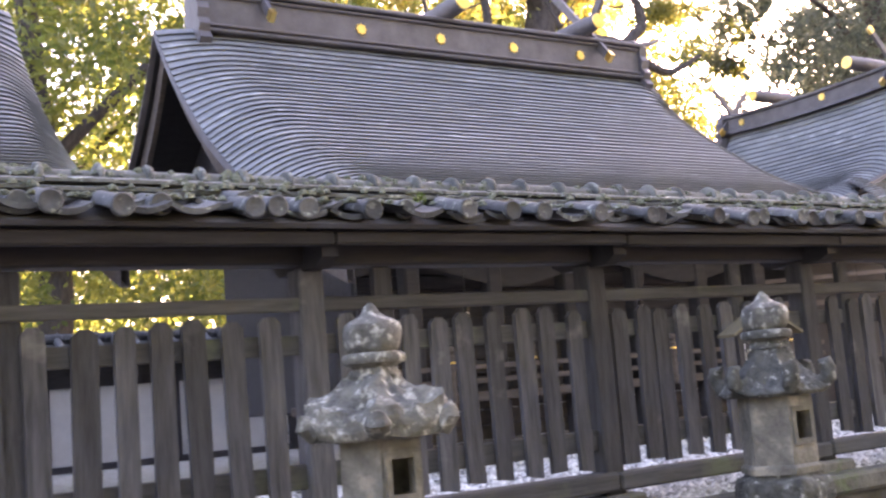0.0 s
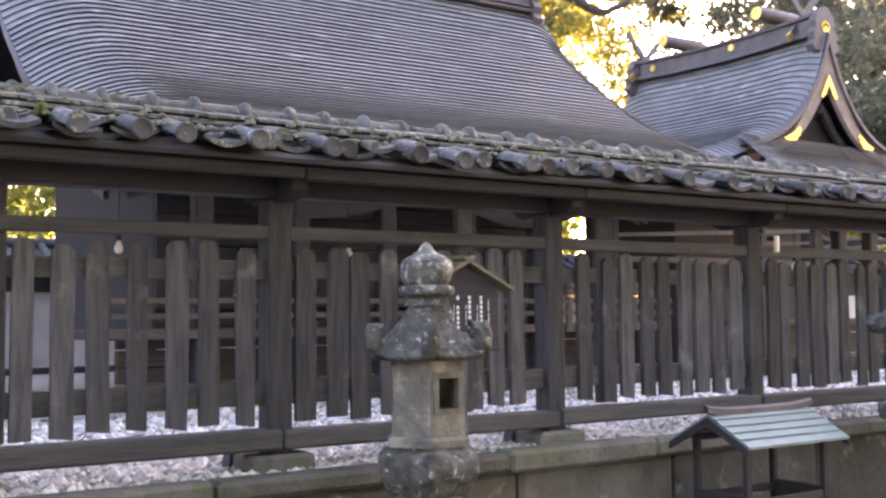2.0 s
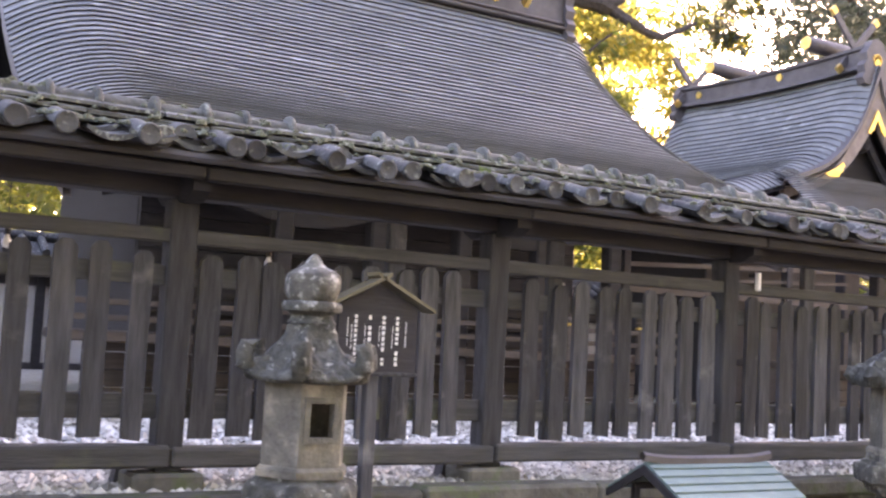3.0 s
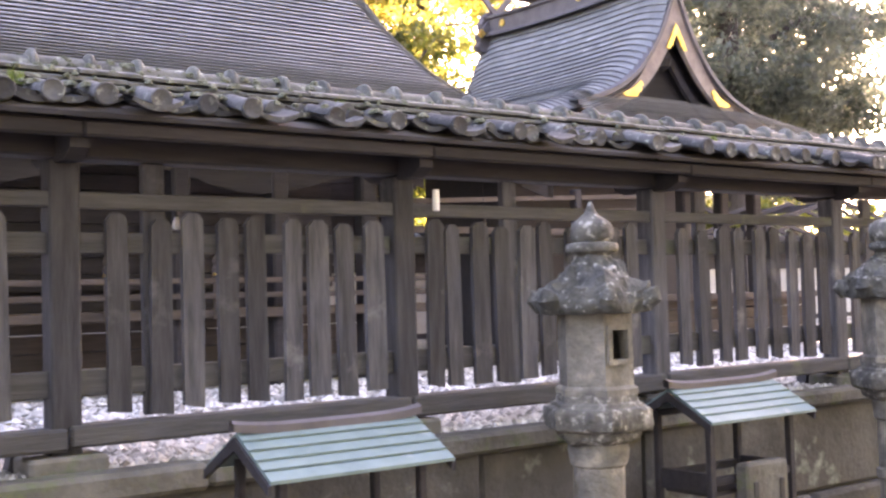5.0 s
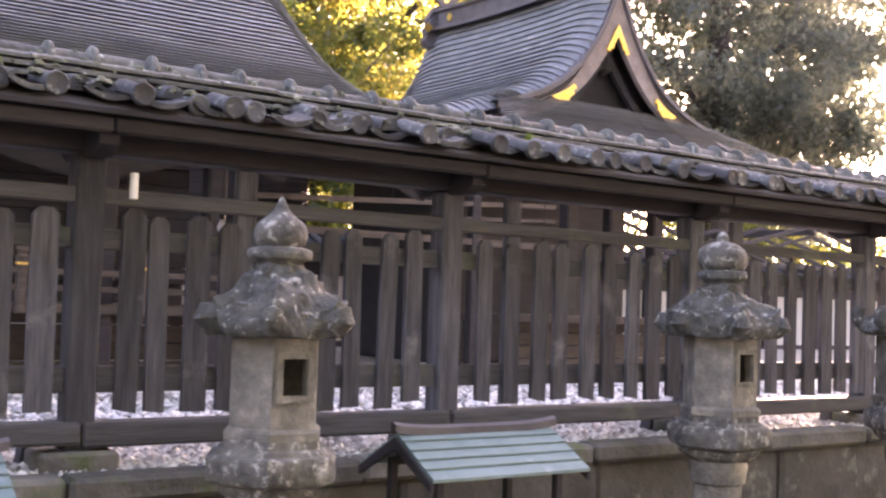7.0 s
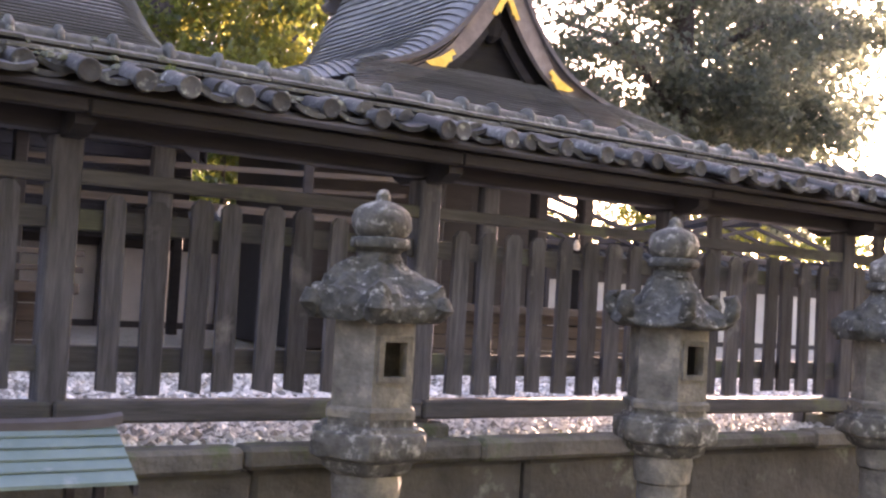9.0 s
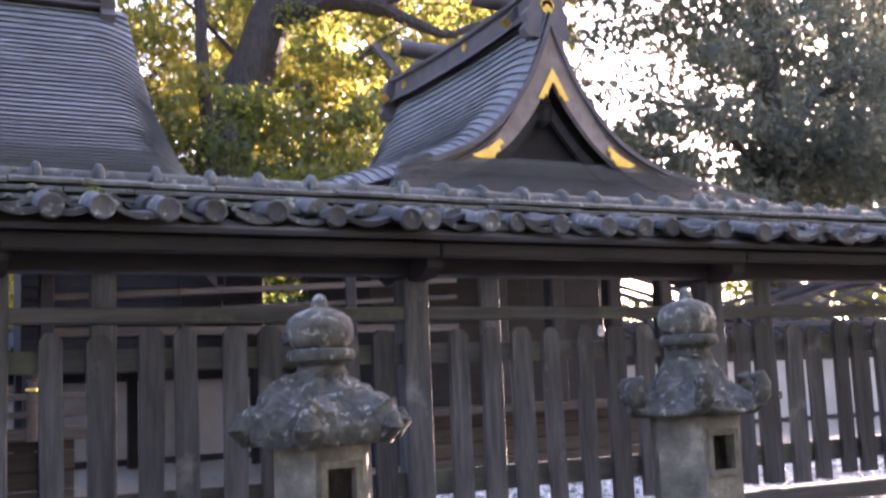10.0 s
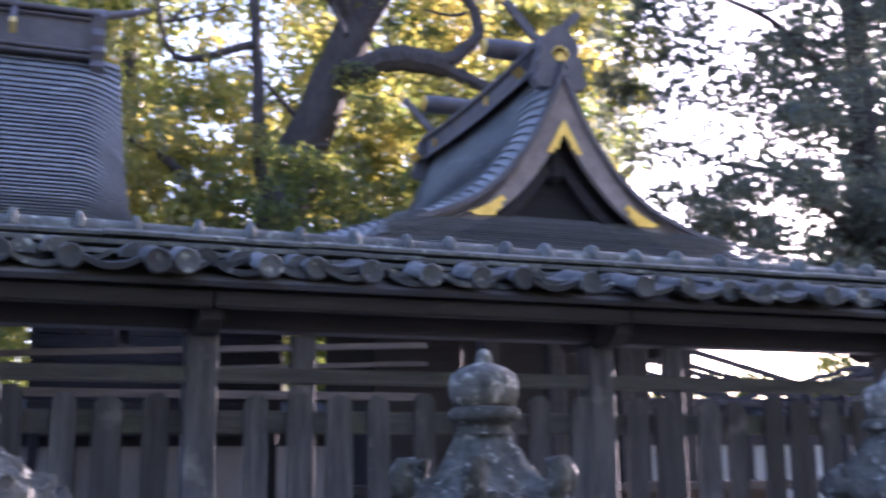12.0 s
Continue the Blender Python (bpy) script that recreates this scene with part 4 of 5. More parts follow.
def hall_with_long_roof(name, label, x0, x1, yr, wl=0.85, wr=0.42):
    """A hall whose ridge runs beside the fence, its roof sweeping down to the front."""
    H = thing(name, label, "shrine building", (0, 0, 0))
    roof = part("roof", Build().prism([(yr - d, z - 0.1) for d, z in FRONT[::-1]] + [(yr + d, z - 0.1) for d, z in REAR[1:]] + [(yr + 2.25, 3.7), (yr, 4.7), (yr - 2.1, 3.5), (yr - 3.65, 3.0)], x0 + 0.9, x1 - 0.9), WOOD_DARK, H, "sweeping roof of blue-grey copper courses")

    def droop(x):
        s = max(0.0, (x0 + wl - x) / wl, (x - (x1 - wr)) / wr)
        return (0.33 if x < (x0 + x1) / 2 else 0.26) * s ** 2.0

    us = [x0 + (x1 - x0) * k / 12 for k in range(1, 12)]
    us = [x0 + wl * (1 - math.cos(math.pi / 2 * k / 8)) for k in range(9)] + [u for u in us if x0 + wl < u < x1 - wr] + [x1 - wr * (1 - math.cos(math.pi / 2 * k / 8)) for k in range(8, -1, -1)]
    courses(roof, FRONT, lambda u, d, z: (u, yr - d, z - droop(u) * min(1, 0.25 + d * 0.6)), us, 0.104, 0.025, COPPER)
    courses(roof, REAR, lambda u, d, z: (u, yr + d, z - droop(u) * min(1, 0.25 + d * 0.6)), us, 0.15, 0.02, COPPER)
    for prof, sy in ((FRONT, -1), (REAR, 1)):
        b = Build()
        b.grid([[(u, yr + sy * d, z - 0.012 - droop(u) * min(1, 0.25 + d * 0.6)) for u in us] for d, z in prof])
        b.grid([[(u, yr + sy * d, z - 0.06 - droop(u) * min(1, 0.25 + d * 0.6)) for u in us] for d, z in prof])
        part("under_sheet", b, WOOD_DARK, roof)
    # verge boards along both gable ends
    for xe, sx in ((x0, 1), (x1, -1)):
        for prof, sy in ((FRONT, -1), (REAR, 1)):
            b = Build()
            rows = []
            for d, z in prof:
                zz = z - 0.33 * min(1, 0.25 + d * 0.6)
                y = yr + sy * d
                rows.append([(xe, y, zz + 0.01), (xe - sx * 0.012, y, zz - 0.07), (xe + sx * 0.05, y, zz - 0.085), (xe + sx * 0.06, y, zz - 0.02)])
            b.grid(rows)
            part("verge", b, COPPER_DARK, roof)
            b = Build()
            rows = []
            for d, z in prof:
                zz = z - 0.33 * min(1, 0.25 + d * 0.6) - 0.09
                y = yr + sy * d
                rows.append([(xe + sx * 0.1, y, zz), (xe + sx * 0.1, y, zz - 0.26), (xe + sx * 0.16, y, zz - 0.26), (xe + sx * 0.16, y, zz)])
            b.grid(rows)
            part("barge_board", b, WOOD_BROWN, roof, "brown curved barge board")
        b = Build()
        b.prism([(yr - 2.0, 3.5), (yr + 1.9, 3.6), (yr, 5.15)], xe + sx * 0.75 - 0.03, xe + sx * 0.75 + 0.03)
        part("gable_wall", b, WOOD_DARK, H)
    # ridge
    rx0, rx1 = x0 + 0.48, x1 - 0.23
    b = Build()
    b.box(rx0, rx1, yr - 0.13, yr + 0.13, 5.64, 6.04, 0.012)
    ridge = part("ridge", b, COPPER_DARK, H, "dark boxed ridge")
    for z0, z1, hw in ((5.63, 5.67, 0.2), (5.7, 5.735, 0.17), (6.03, 6.065, 0.17), (6.08, 6.13, 0.2)):
        b = Build()
        b.box(rx0 - 0.02, rx1 + 0.02, yr - hw, yr + hw, z0, z1, 0.012)
        part("ridge_moulding", b, COPPER_DARK, ridge)
    for xe, sx in ((rx0, -1), (rx1, 1)):
        b = Build()
        o = [(-0.2, 5.48), (-0.26, 5.54), (-0.2, 5.62), (-0.24, 5.7), (-0.18, 5.78), (-0.21, 5.88), (-0.17, 5.96), (-0.19, 6.08), (-0.1, 6.18), (0, 6.23)]
        o = o + [(-a, z) for a, z in o[-2::-1]]
        b.prism([(yr + a, z) for a, z in o], xe - 0.06, xe + 0.07)
        part("ridge_end", b, COPPER_DARK, ridge, "scrolled ridge end ornament")
        b = Build()
        b.tube([(xe - sx * 0.3, yr, 6.15), (xe + sx * 0.1, yr, 6.17), (xe + sx * 0.35, yr, 6.23), (xe + sx * 0.5, yr, 6.29)], [0.05, 0.045, 0.035, 0.025], 10)
        part("ridge_horn", b, COPPER_DARK, ridge)
    for k in range(4):
        ox = rx0 + 1.96 + 1.107 * k
        b = Build()
        rim = [(1.0 + 0.16 * math.cos(q * math.pi / 2)) * 0.062 for q in range(32)]
        b.prism([(ox + math.cos(q * math.pi / 16) * rim[q], 5.87 + math.sin(q * math.pi / 16) * rim[q]) for q in range(32)], yr - 0.15, yr - 0.128, axis=1)
        part("crest", b, GOLD, ridge, "gilded round crest")
    span = rx1 - rx0
    for f in (0.15, 0.5, 0.835):
        lx = rx0 + span * f
        b = Build()
        b.tube([(lx, yr - 0.5, 6.24), (lx, yr - 0.25, 6.24), (lx, yr + 0.25, 6.24), (lx, yr + 0.5, 6.24)], [0.1, 0.118, 0.118, 0.1], 18)
        log = part("ridge_log", b, COPPER_DARK, ridge, "dark log with gilded end discs", smooth=True)
        for sy in (-1, 1):
            b = Build()
            b.tube([(lx, yr + sy * 0.5, 6.24), (lx, yr + sy * 0.512, 6.24)], [0.102, 0.094], 18)
            part("end_disc", b, GOLD, log, smooth=True)
    for lx in (rx0 + span * 0.11, rx0 + span * 0.875):
        for sy in (-1, 1):
            b = Build()
            ox = lx + sy * 0.03
            p0, p1 = Vector((0, sy * -0.36, 5.8)), Vector((0, sy * 0.78, 7.13))
            d = (p1 - p0).normalized()
            nrm = Vector((0, -d.z, d.y)) * 0.055
            b.prism([tuple((p0 - nrm).yz), tuple((p0 + nrm).yz), tuple((p1 + nrm).yz), tuple((p1 - nrm).yz)], ox - 0.025, ox + 0.025)
            bb = Build()
            bb.add([(vx, vy + yr, vz) for vx, vy, vz in b.v], b.f)
            fin = part("forked_finial", bb, COPPER_DARK, ridge, "crossed roof finial board with gilded tips")
            for p, e in ((p0, 1), (p1, -1)):
                q0, q1 = p - d * 0.012 * e, p + d * 0.085 * e
                k = nrm * 1.1
                bt = Build()
                bt.prism([(a + yr, z) for a, z in (tuple((q0 - k).yz), tuple((q0 + k).yz), tuple((q1 + k).yz), tuple((q1 - k).yz))], ox - 0.03, ox + 0.03)
                part("gilded_tip", bt, GOLD, fin)
    # body
    bx0, bx1 = x0 + 1.1, x1 - 1.4
    yf, yb = yr - 2.0, yr + 1.2
    for k in range(13):
        z0 = 1.75 + k * 0.14
        b = Build()
        b.box(bx0, bx1, yf + rnd.uniform(-0.004, 0.004), yf + 0.06, z0 + 0.003, z0 + 0.137, 0.004)
        part("wall_board", b, WOOD_DARK, H)
    b = Build()
    b.box(bx0, bx1, yf + 0.07, yb, 1.5, 3.6, 0.02)
    part("hall_body", b, WOOD_DARK, H, "dark timber hall body")
    b = Build()
    b.box(bx0 - 0.7, bx1 + 0.7, yf - 0.9, yf + 0.1, 1.5, 1.58, 0.01)
    part("veranda_floor", b, WOOD_BROWN, H)
    for k in range(4):
        z0 = GZ + 0.06 + k * 0.14
        b = Build()
        b.box(bx0 - 0.5, bx1 + 0.5, yf - 0.5, yf - 0.42, z0, z0 + 0.13, 0.006)
        part("base_board", b, WOOD_BROWN, H)
    nx = 5
    for k in range(nx + 1):
        px = bx0 + 0.1 + (bx1 - bx0 - 0.2) * k / nx
        b = Build()
        b.box(px - 0.08, px + 0.08, yf - 0.85, yf - 0.69, GZ - 0.02, 3.35, 0.02)
        part("pillar", b, WOOD_DARK, H)
        b = Build()
        b.lathe([(0.045, 1.86), (0.05, 1.9), (0.035, 1.92), (0.05, 1.95), (0.04, 1.98), (0.01, 2.02)], 12, c=(px + 0.25, yf - 0.95))
        b.tube([(px + 0.25, yf - 0.95, 1.5), (px + 0.25, yf - 0.95, 1.87)], [0.04, 0.04], 10)
        newel = part("newel", b, WOOD_BROWN, H)
        b = Build()
        b.lathe([(0.046, 1.842), (0.046, 1.86)], 12, c=(px + 0.25, yf - 0.95))
        part("gilded_band", b, GOLD, newel)
    for z in (1.66, 1.78):
        b = Build()
        b.box(bx0 - 0.7, bx1 + 0.7, yf - 0.97, yf - 0.93, z, z + 0.045, 0.006)
        part("rail", b, WOOD_BROWN, H)
    b = Build()
    rows = []
    for k in range(25):
        u = -1 + 2 * k / 24
        xx = (bx0 + bx1) / 2 + u * (bx1 - bx0 + 1) / 2
        z = 2.62 + 0.1 * math.cos(u * math.pi * 2.5)
        rows.append([(xx, yf - 0.83, z), (xx, yf - 0.83, z + 0.2), (xx, yf - 0.71, z + 0.2), (xx, yf - 0.71, z)])
    b.grid(rows)
    part("rainbow_beam", b, WOOD_DARK, H, "arched tie beam")
    for k in range(int((x1 - x0 - 0.8) / 0.24)):
        rx = x0 + 0.4 + k * 0.24
        b = Build()
        b.prism([(yr - 3.65, 2.96), (yr - 1.6, 3.8), (yr - 1.6, 3.9), (yr - 3.65, 3.06)], rx - 0.035, rx + 0.035)
        part("rafter", b, WOOD_DARK, H)
    return H


hall_with_long_roof("main_hall", "shrine hall with sweeping blue-grey copper roof and gilded ridge fittings", 4.2, 11.3, 6.5)
hall_with_long_roof("side_hall", "neighbouring shrine hall with the same blue-grey copper roof", -4.35, 2.75, 6.5)

# hall with its gable towards the fence
G = thing("gabled_hall", "shrine hall with a curved gable, gilded fittings and grey copper roof", "shrine building", (0, 0, 0))
GX, GY0, GY1 = 15.43, 5.03, 9.0
SIDE = curve([(0.0, 5.7), (0.14, 5.36), (0.33, 4.99), (0.62, 4.63), (0.98, 4.34), (1.44, 4.14), (2.0, 3.97), (2.5, 3.8), (3.0, 3.58)], 6)


def swell(y):
    """Ridge lifts a little towards both ends."""
    t = (y - (GY0 + GY1) / 2) / ((GY1 - GY0) / 2)
    return 0.07 * t * t


groof = part("roof", Build().prism([(GX - d, z - 0.1) for d, z in SIDE[::-1][6:]] + [(GX + d, z - 0.1) for d, z in SIDE[1:-6]] + [(GX + 1.6, 3.6), (GX - 1.6, 3.6)], GY0 + 0.45, GY1 - 0.2, axis=1), WOOD_DARK, G, "steep curved roof of grey copper courses")
vw = 0.6


def gdroop(y):
    s = max(0.0, (GY0 + vw - y) / vw, (y - (GY1 - vw)) / vw)
    return 0.2 * s * s


ys = [GY0 + vw * (1 - math.cos(math.pi / 2 * k / 7)) for k in range(8)] + [GY0 + vw + (GY1 - GY0 - 2 * vw) * k / 7 for k in range(1, 7)] + [GY1 - vw * (1 - math.cos(math.pi / 2 * k / 7)) for k in range(7, -1, -1)]
for sx in (-1, 1):
    courses(groof, SIDE, lambda u, d, z: (GX + sx * d, u, z + swell(u) * max(0, 1 - d) - gdroop(u) * min(1, 0.3 + d)), ys, 0.1, 0.025, COPPER)
    b = Build()
    for low in (0.012, 0.05):
        b.grid([[(GX + sx * d, u, z - low + swell(u) * max(0, 1 - d) - gdroop(u) * min(1, 0.3 + d)) for u in ys] for d, z in SIDE])
    part("under_sheet", b, WOOD_DARK, groof)
# front skirt below the gable
SKIRT = curve([(0.0, 4.15), (0.35, 3.99), (0.75, 3.79), (1.2, 3.55), (1.7, 3.28)], 6)
for (d0, z0), (d1, z1) in zip(arc_points(SKIRT, 0.085), arc_points(SKIRT, 0.085)[1:]):
    h0, h1 = 1.62 + d0 * 0.62, 1.62 + d1 * 0.62
    b = Build()
    us = [-1 + 2 * k / 26 for k in range(27)]

    def lift(u):
        return -0.05 * max(0, (abs(u) - 0.78) / 0.22) ** 2
    b.grid([[(GX + u * h0, GY0 + 0.35 - d0, z0 + lift(u)) for u in us], [(GX + u * h1, GY0 + 0.32 - d1, z1 + 0.016 + lift(u)) for u in us],
            [(GX + u * h1, GY0 + 0.32 - d1, z1 + 0.01 + lift(u)) for u in us], [(GX + u * h1, GY0 + 0.385 - d1, z1 + 0.018 + lift(u)) for u in us]])
    part("skirt_course", b, COPPER, groof)
b = Build()
b.prism([(GY0 + 0.5, 3.95), (GY0 + 0.3, 3.95), (GY0 - 1.3, 3.08), (GY0 - 1.3, 2.98), (GY0 + 0.5, 3.3)], GX - 1.5, GX + 1.5)
part("skirt_underside", b, WOOD_DARK, G)
# gable wall and barge boards
b = Build()
b.prism([(GX - d, z - 0.16) for d, z in SIDE[::-1][12:]] + [(GX + d, z - 0.16) for d, z in SIDE[1:-12]] + [(GX + 1.5, 3.9), (GX - 1.5, 3.9)], GY0 + 0.36, GY0 + 0.42, axis=1)
part("gable_wall", b, WOOD_DARK, G, "dark recessed gable wall")
for sx in (-1, 1):
    for (off, wid, ya, yb2, mat, nm) in ((0.10, 0.05, -0.03, 0.12, COPPER_DARK, "verge_roll"), (0.15, 0.21, 0.02, 0.09, BARGE, "barge_board"), (0.40, 0.1, 0.2, 0.26, WOOD_DARK, "inner_barge_board")):
        rows = []
        pr = [p for p in SIDE if p[0] < 1.85]
        for i, (d, z) in enumerate(pr):
            d2, z2 = pr[min(i + 1, len(pr) - 1)]
            d1, z1 = pr[max(i - 1, 0)]
            t = Vector((d2 - d1, z2 - z1)).normalized()
            nx, nz = t.y, -t.x     # towards the inside, below the roof
            a = (max(0.0, d + nx * (off - 0.1)), z + nz * (off - 0.1) - gdroop(GY0) * min(1, 0.3 + d) * 0.5)
            c = (max(0.0, d + nx * (off - 0.1 + wid)), z + nz * (off - 0.1 + wid) - gdroop(GY0) * min(1, 0.3 + d) * 0.5)
            rows.append([(GX + sx * a[0], GY0 + ya, a[1]), (GX + sx * c[0], GY0 + ya, c[1]), (GX + sx * c[0], GY0 + yb2, c[1]), (GX + sx * a[0], GY0 + yb2, a[1]), (GX + sx * a[0], GY0 + ya, a[1])])
        part(nm, Build().grid(rows), mat, G)
    # gilded plates on the barge boards
    b = Build()
    o = [(0.0, 5.08), (0.06, 4.98), (0.12, 4.87), (0.19, 4.74), (0.13, 4.73), (0.1, 4.79), (0.075, 4.77), (0.06, 4.83), (0.0, 4.93)]
    b.prism([(GX + sx * a, z) for a, z in o], GY0 - 0.004, GY0 + 0.014, axis=1)
    part("gilded_peak_plate", b, GOLD, G)
    b = Build()
    o = [(0.66, 4.27), (0.8, 4.17), (1.0, 4.08), (0.92, 4.05), (0.74, 4.06), (0.71, 4.12), (0.66, 4.14), (0.67, 4.19), (0.62, 4.22)]
    b.prism([(GX + sx * (a + 0.02), z) for a, z in o], GY0 - 0.004, GY0 + 0.014, axis=1)
    part("gilded_foot_plate", b, GOLD, G)
b = Build()
b.lathe([(0.03, 4.5), (0.1, 4.55), (0.13, 4.65), (0.1, 4.75), (0.12, 4.8), (0.04, 4.86)], 10, c=(GX, GY0 + 0.27))
part("gable_pendant", b, WOOD_DARK, G, "carved pendant")
# ridge of the gabled hall
rows = []
for k in range(17):
    y = GY0 + 0.12 + (GY1 - GY0 - 0.3) * k / 16
    z = 5.6 + swell(y)
    rows.append([(GX - 0.19, y, z), (GX - 0.17, y, z + 0.05), (GX - 0.12, y, z + 0.06), (GX - 0.12, y, z + 0.26), (GX - 0.17, y, z + 0.28), (GX - 0.17, y, z + 0.32), (GX, y, z + 0.37),
                 (GX + 0.17, y, z + 0.32), (GX + 0.17, y, z + 0.28), (GX + 0.12, y, z + 0.26), (GX + 0.12, y, z + 0.06), (GX + 0.17, y, z + 0.05), (GX + 0.19, y, z)])
gridge = part("ridge", Build().grid(rows), COPPER_DARK, G, "dark boxed ridge rising to its ends")
for ye, sy in ((GY0 + 0.1, -1), (GY1 - 0.15, 1)):
    b = Build()
    o = [(0.24, 5.42), (0.3, 5.5), (0.24, 5.58), (0.27, 5.68), (0.2, 5.76), (0.22, 5.86), (0.16, 5.96), (0.1, 6.04), (0.0, 6.08)]
    o = [(GX - a, z) for a, z in o] + [(GX + a, z) for a, z in o[-2::-1]]
    b.prism(o, ye - 0.07, ye + 0.06, axis=1)
    part("ridge_end", b, COPPER_DARK, gridge, "scrolled ridge end ornament")
b = Build()
for k in range(5):
    a = math.pi * (0.1 + 0.2 * k)
    b.tube([(GX + math.cos(a) * 0.06, GY0 + 0.02, 5.76 + math.sin(a) * 0.07), (GX + math.cos(a) * 0.06, GY0 + 0.035, 5.76 + math.sin(a) * 0.07)], [0.035, 0.035], 8)
b.tube([(GX, GY0 + 0.02, 5.76), (GX, GY0 + 0.035, 5.76)], [0.075, 0.075], 12)
part("crest", b, GOLD, gridge, "gilded crest on the ridge end")
for oy in (6.7, 8.4):
    b = Build()
    b.tube([(GX - 0.12, oy, 5.8), (GX - 0.135, oy, 5.8)], [0.06, 0.055], 12)
    part("crest", b, GOLD, gridge)
for oy in (5.9, 7.8):
    b = Build()
    z = 6.02 + swell(oy) + 0.06
    b.tube([(GX - 0.48, oy, z), (GX - 0.3, oy, z), (GX + 0.3, oy, z), (GX + 0.48, oy, z)], [0.095, 0.11, 0.11, 0.095], 18)
    log = part("ridge_log", b, COPPER_DARK, gridge, smooth=True)
    for sx in (-1, 1):
        b = Build()
        b.tube([(GX + sx * 0.48, oy, z), (GX + sx * 0.492, oy, z)], [0.096, 0.088], 18)
        part("end_disc", b, GOLD, log, smooth=True)
for oy in (5.45, 8.7):
    for sx in (-1, 1):
        p0, p1 = Vector((GX - sx * 0.3, 0, 5.66)), Vector((GX + sx * 0.5, 0, 6.5))
        d = (p1 - p0).normalized()
        nrm = Vector((-d.z, 0, d.x)) * 0.045
        b = Build()
        b.prism([tuple((p0 - nrm).xz), tuple((p0 + nrm).xz), tuple((p1 + nrm).xz), tuple((p1 - nrm).xz)], oy + sx * 0.025 - 0.02, oy + sx * 0.025 + 0.02, axis=1)
        fin = part("forked_finial", b, COPPER_DARK, gridge, "crossed roof finial board with gilded tips")
        for p, e in ((p0, 1), (p1, -1)):
            q0, q1 = p - d * 0.01 * e, p + d * 0.09 * e
            k = nrm * 1.1
            bt = Build()
            bt.prism([tuple((q0 - k).xz), tuple((q0 + k).xz), tuple((q1 + k).xz), tuple((q1 - k).xz)], oy + sx * 0.025 - 0.024, oy + sx * 0.025 + 0.024, axis=1)
            part("gilded_tip", bt, GOLD, fin)
b = Build()
b.box(GX - 1.45, GX + 1.85, GY0 + 1.7, GY1 - 0.3, GZ, 3.66, 0.02)
part("hall_body", b, WOOD_DARK, G, "dark timber hall body")
for sx in (-1.0, -0.35, 0.35, 1.0):
    b = Build()
    b.box(GX + sx - 0.08, GX + sx + 0.08, GY0 - 0.4, GY0 - 0.24, GZ - 0.02, 3.5, 0.02)
    part("pillar", b, WOOD_DARK, G)
b = Build()
b.box(GX - 2.2, GX + 2.2, GY0 - 0.7, GY0 + 0.4, 1.5, 1.58, 0.01)
part("veranda_floor", b, WOOD_BROWN, G)
for k in range(4):
    b = Build()
    b.box(GX - 1.9, GX + 1.9, GY0 - 0.42, GY0 - 0.34, GZ + 0.04 + k * 0.14, GZ + 0.17 + k * 0.14, 0.006)
    part("base_board", b, WOOD_BROWN, G)

# ---------------------------------------------------------------- open frame between the halls
C = thing("timber_tie_frame", "open dark timber frame of posts and sloping rails between the halls", "frame")
for px in (10.2, 12.6):
    b = Build()
    b.box(px - 0.05, px + 0.05, 3.95, 4.05, GZ - 0.02, 2.72, 0.01)
    part("post", b, WOOD_DARK, C)
for za, zb, hh in ((2.5, 2.66, 0.045), (2.36, 2.52, 0.035), (2.24, 2.24, 0.06)):
    b = Build()
    b.prism([(10.15, za), (13.6, zb), (13.6, zb + hh), (10.15, za + hh)], 3.96, 4.02, axis=1)
    part("rail", b, WOOD_BROWN, C)

# ---------------------------------------------------------------- open sheds beyond the gabled hall
D = thing("open_shed", "open timber shed frame with a shallow gable of thin rafters", "shed", (23.4, 8.2, 0), "open sheds in the yard")
for sx in (-1, 1):
    for yy in (0.0, 1.1, 2.2):
        for drop, hh, run in ((0.0, 0.07, 2.6), (0.19, 0.055, 2.4)):
            b = Build()
            b.prism([(0, 3.28 - drop), (sx * run, 3.28 - drop - 0.24 * run), (sx * run, 3.28 + hh - drop - 0.24 * run), (0, 3.28 + hh - drop)], yy - 0.03, yy + 0.03, axis=1)
            part("rafter", b, WOOD_DARK, D)
    for yy in (0.0, 2.2):
        b = Build()
        b.box(sx * 2.2 - 0.05, sx * 2.2 + 0.05, yy - 0.05, yy + 0.05, GZ - 0.02, 2.78, 0.01)
        part("post", b, WOOD_DARK, D)
    b = Build()
    b.box(sx * 2.2 - 0.045, sx * 2.2 + 0.045, -0.1, 2.3, 2.56, 2.66, 0.01)
    part("plate", b, WOOD_DARK, D)
b = Build()
b.box(-0.04, 0.04, -0.1, 2.3, 3.14, 3.27, 0.01)
part("ridge_pole", b, WOOD_DARK, D)
b = Build()
b.box(-2.3, 2.3, -0.02, 0.04, 2.5, 2.58, 0.01)
part("tie_beam", b, WOOD_DARK, D)
copy_thing(D, pose(18.4, 8.2, 0))

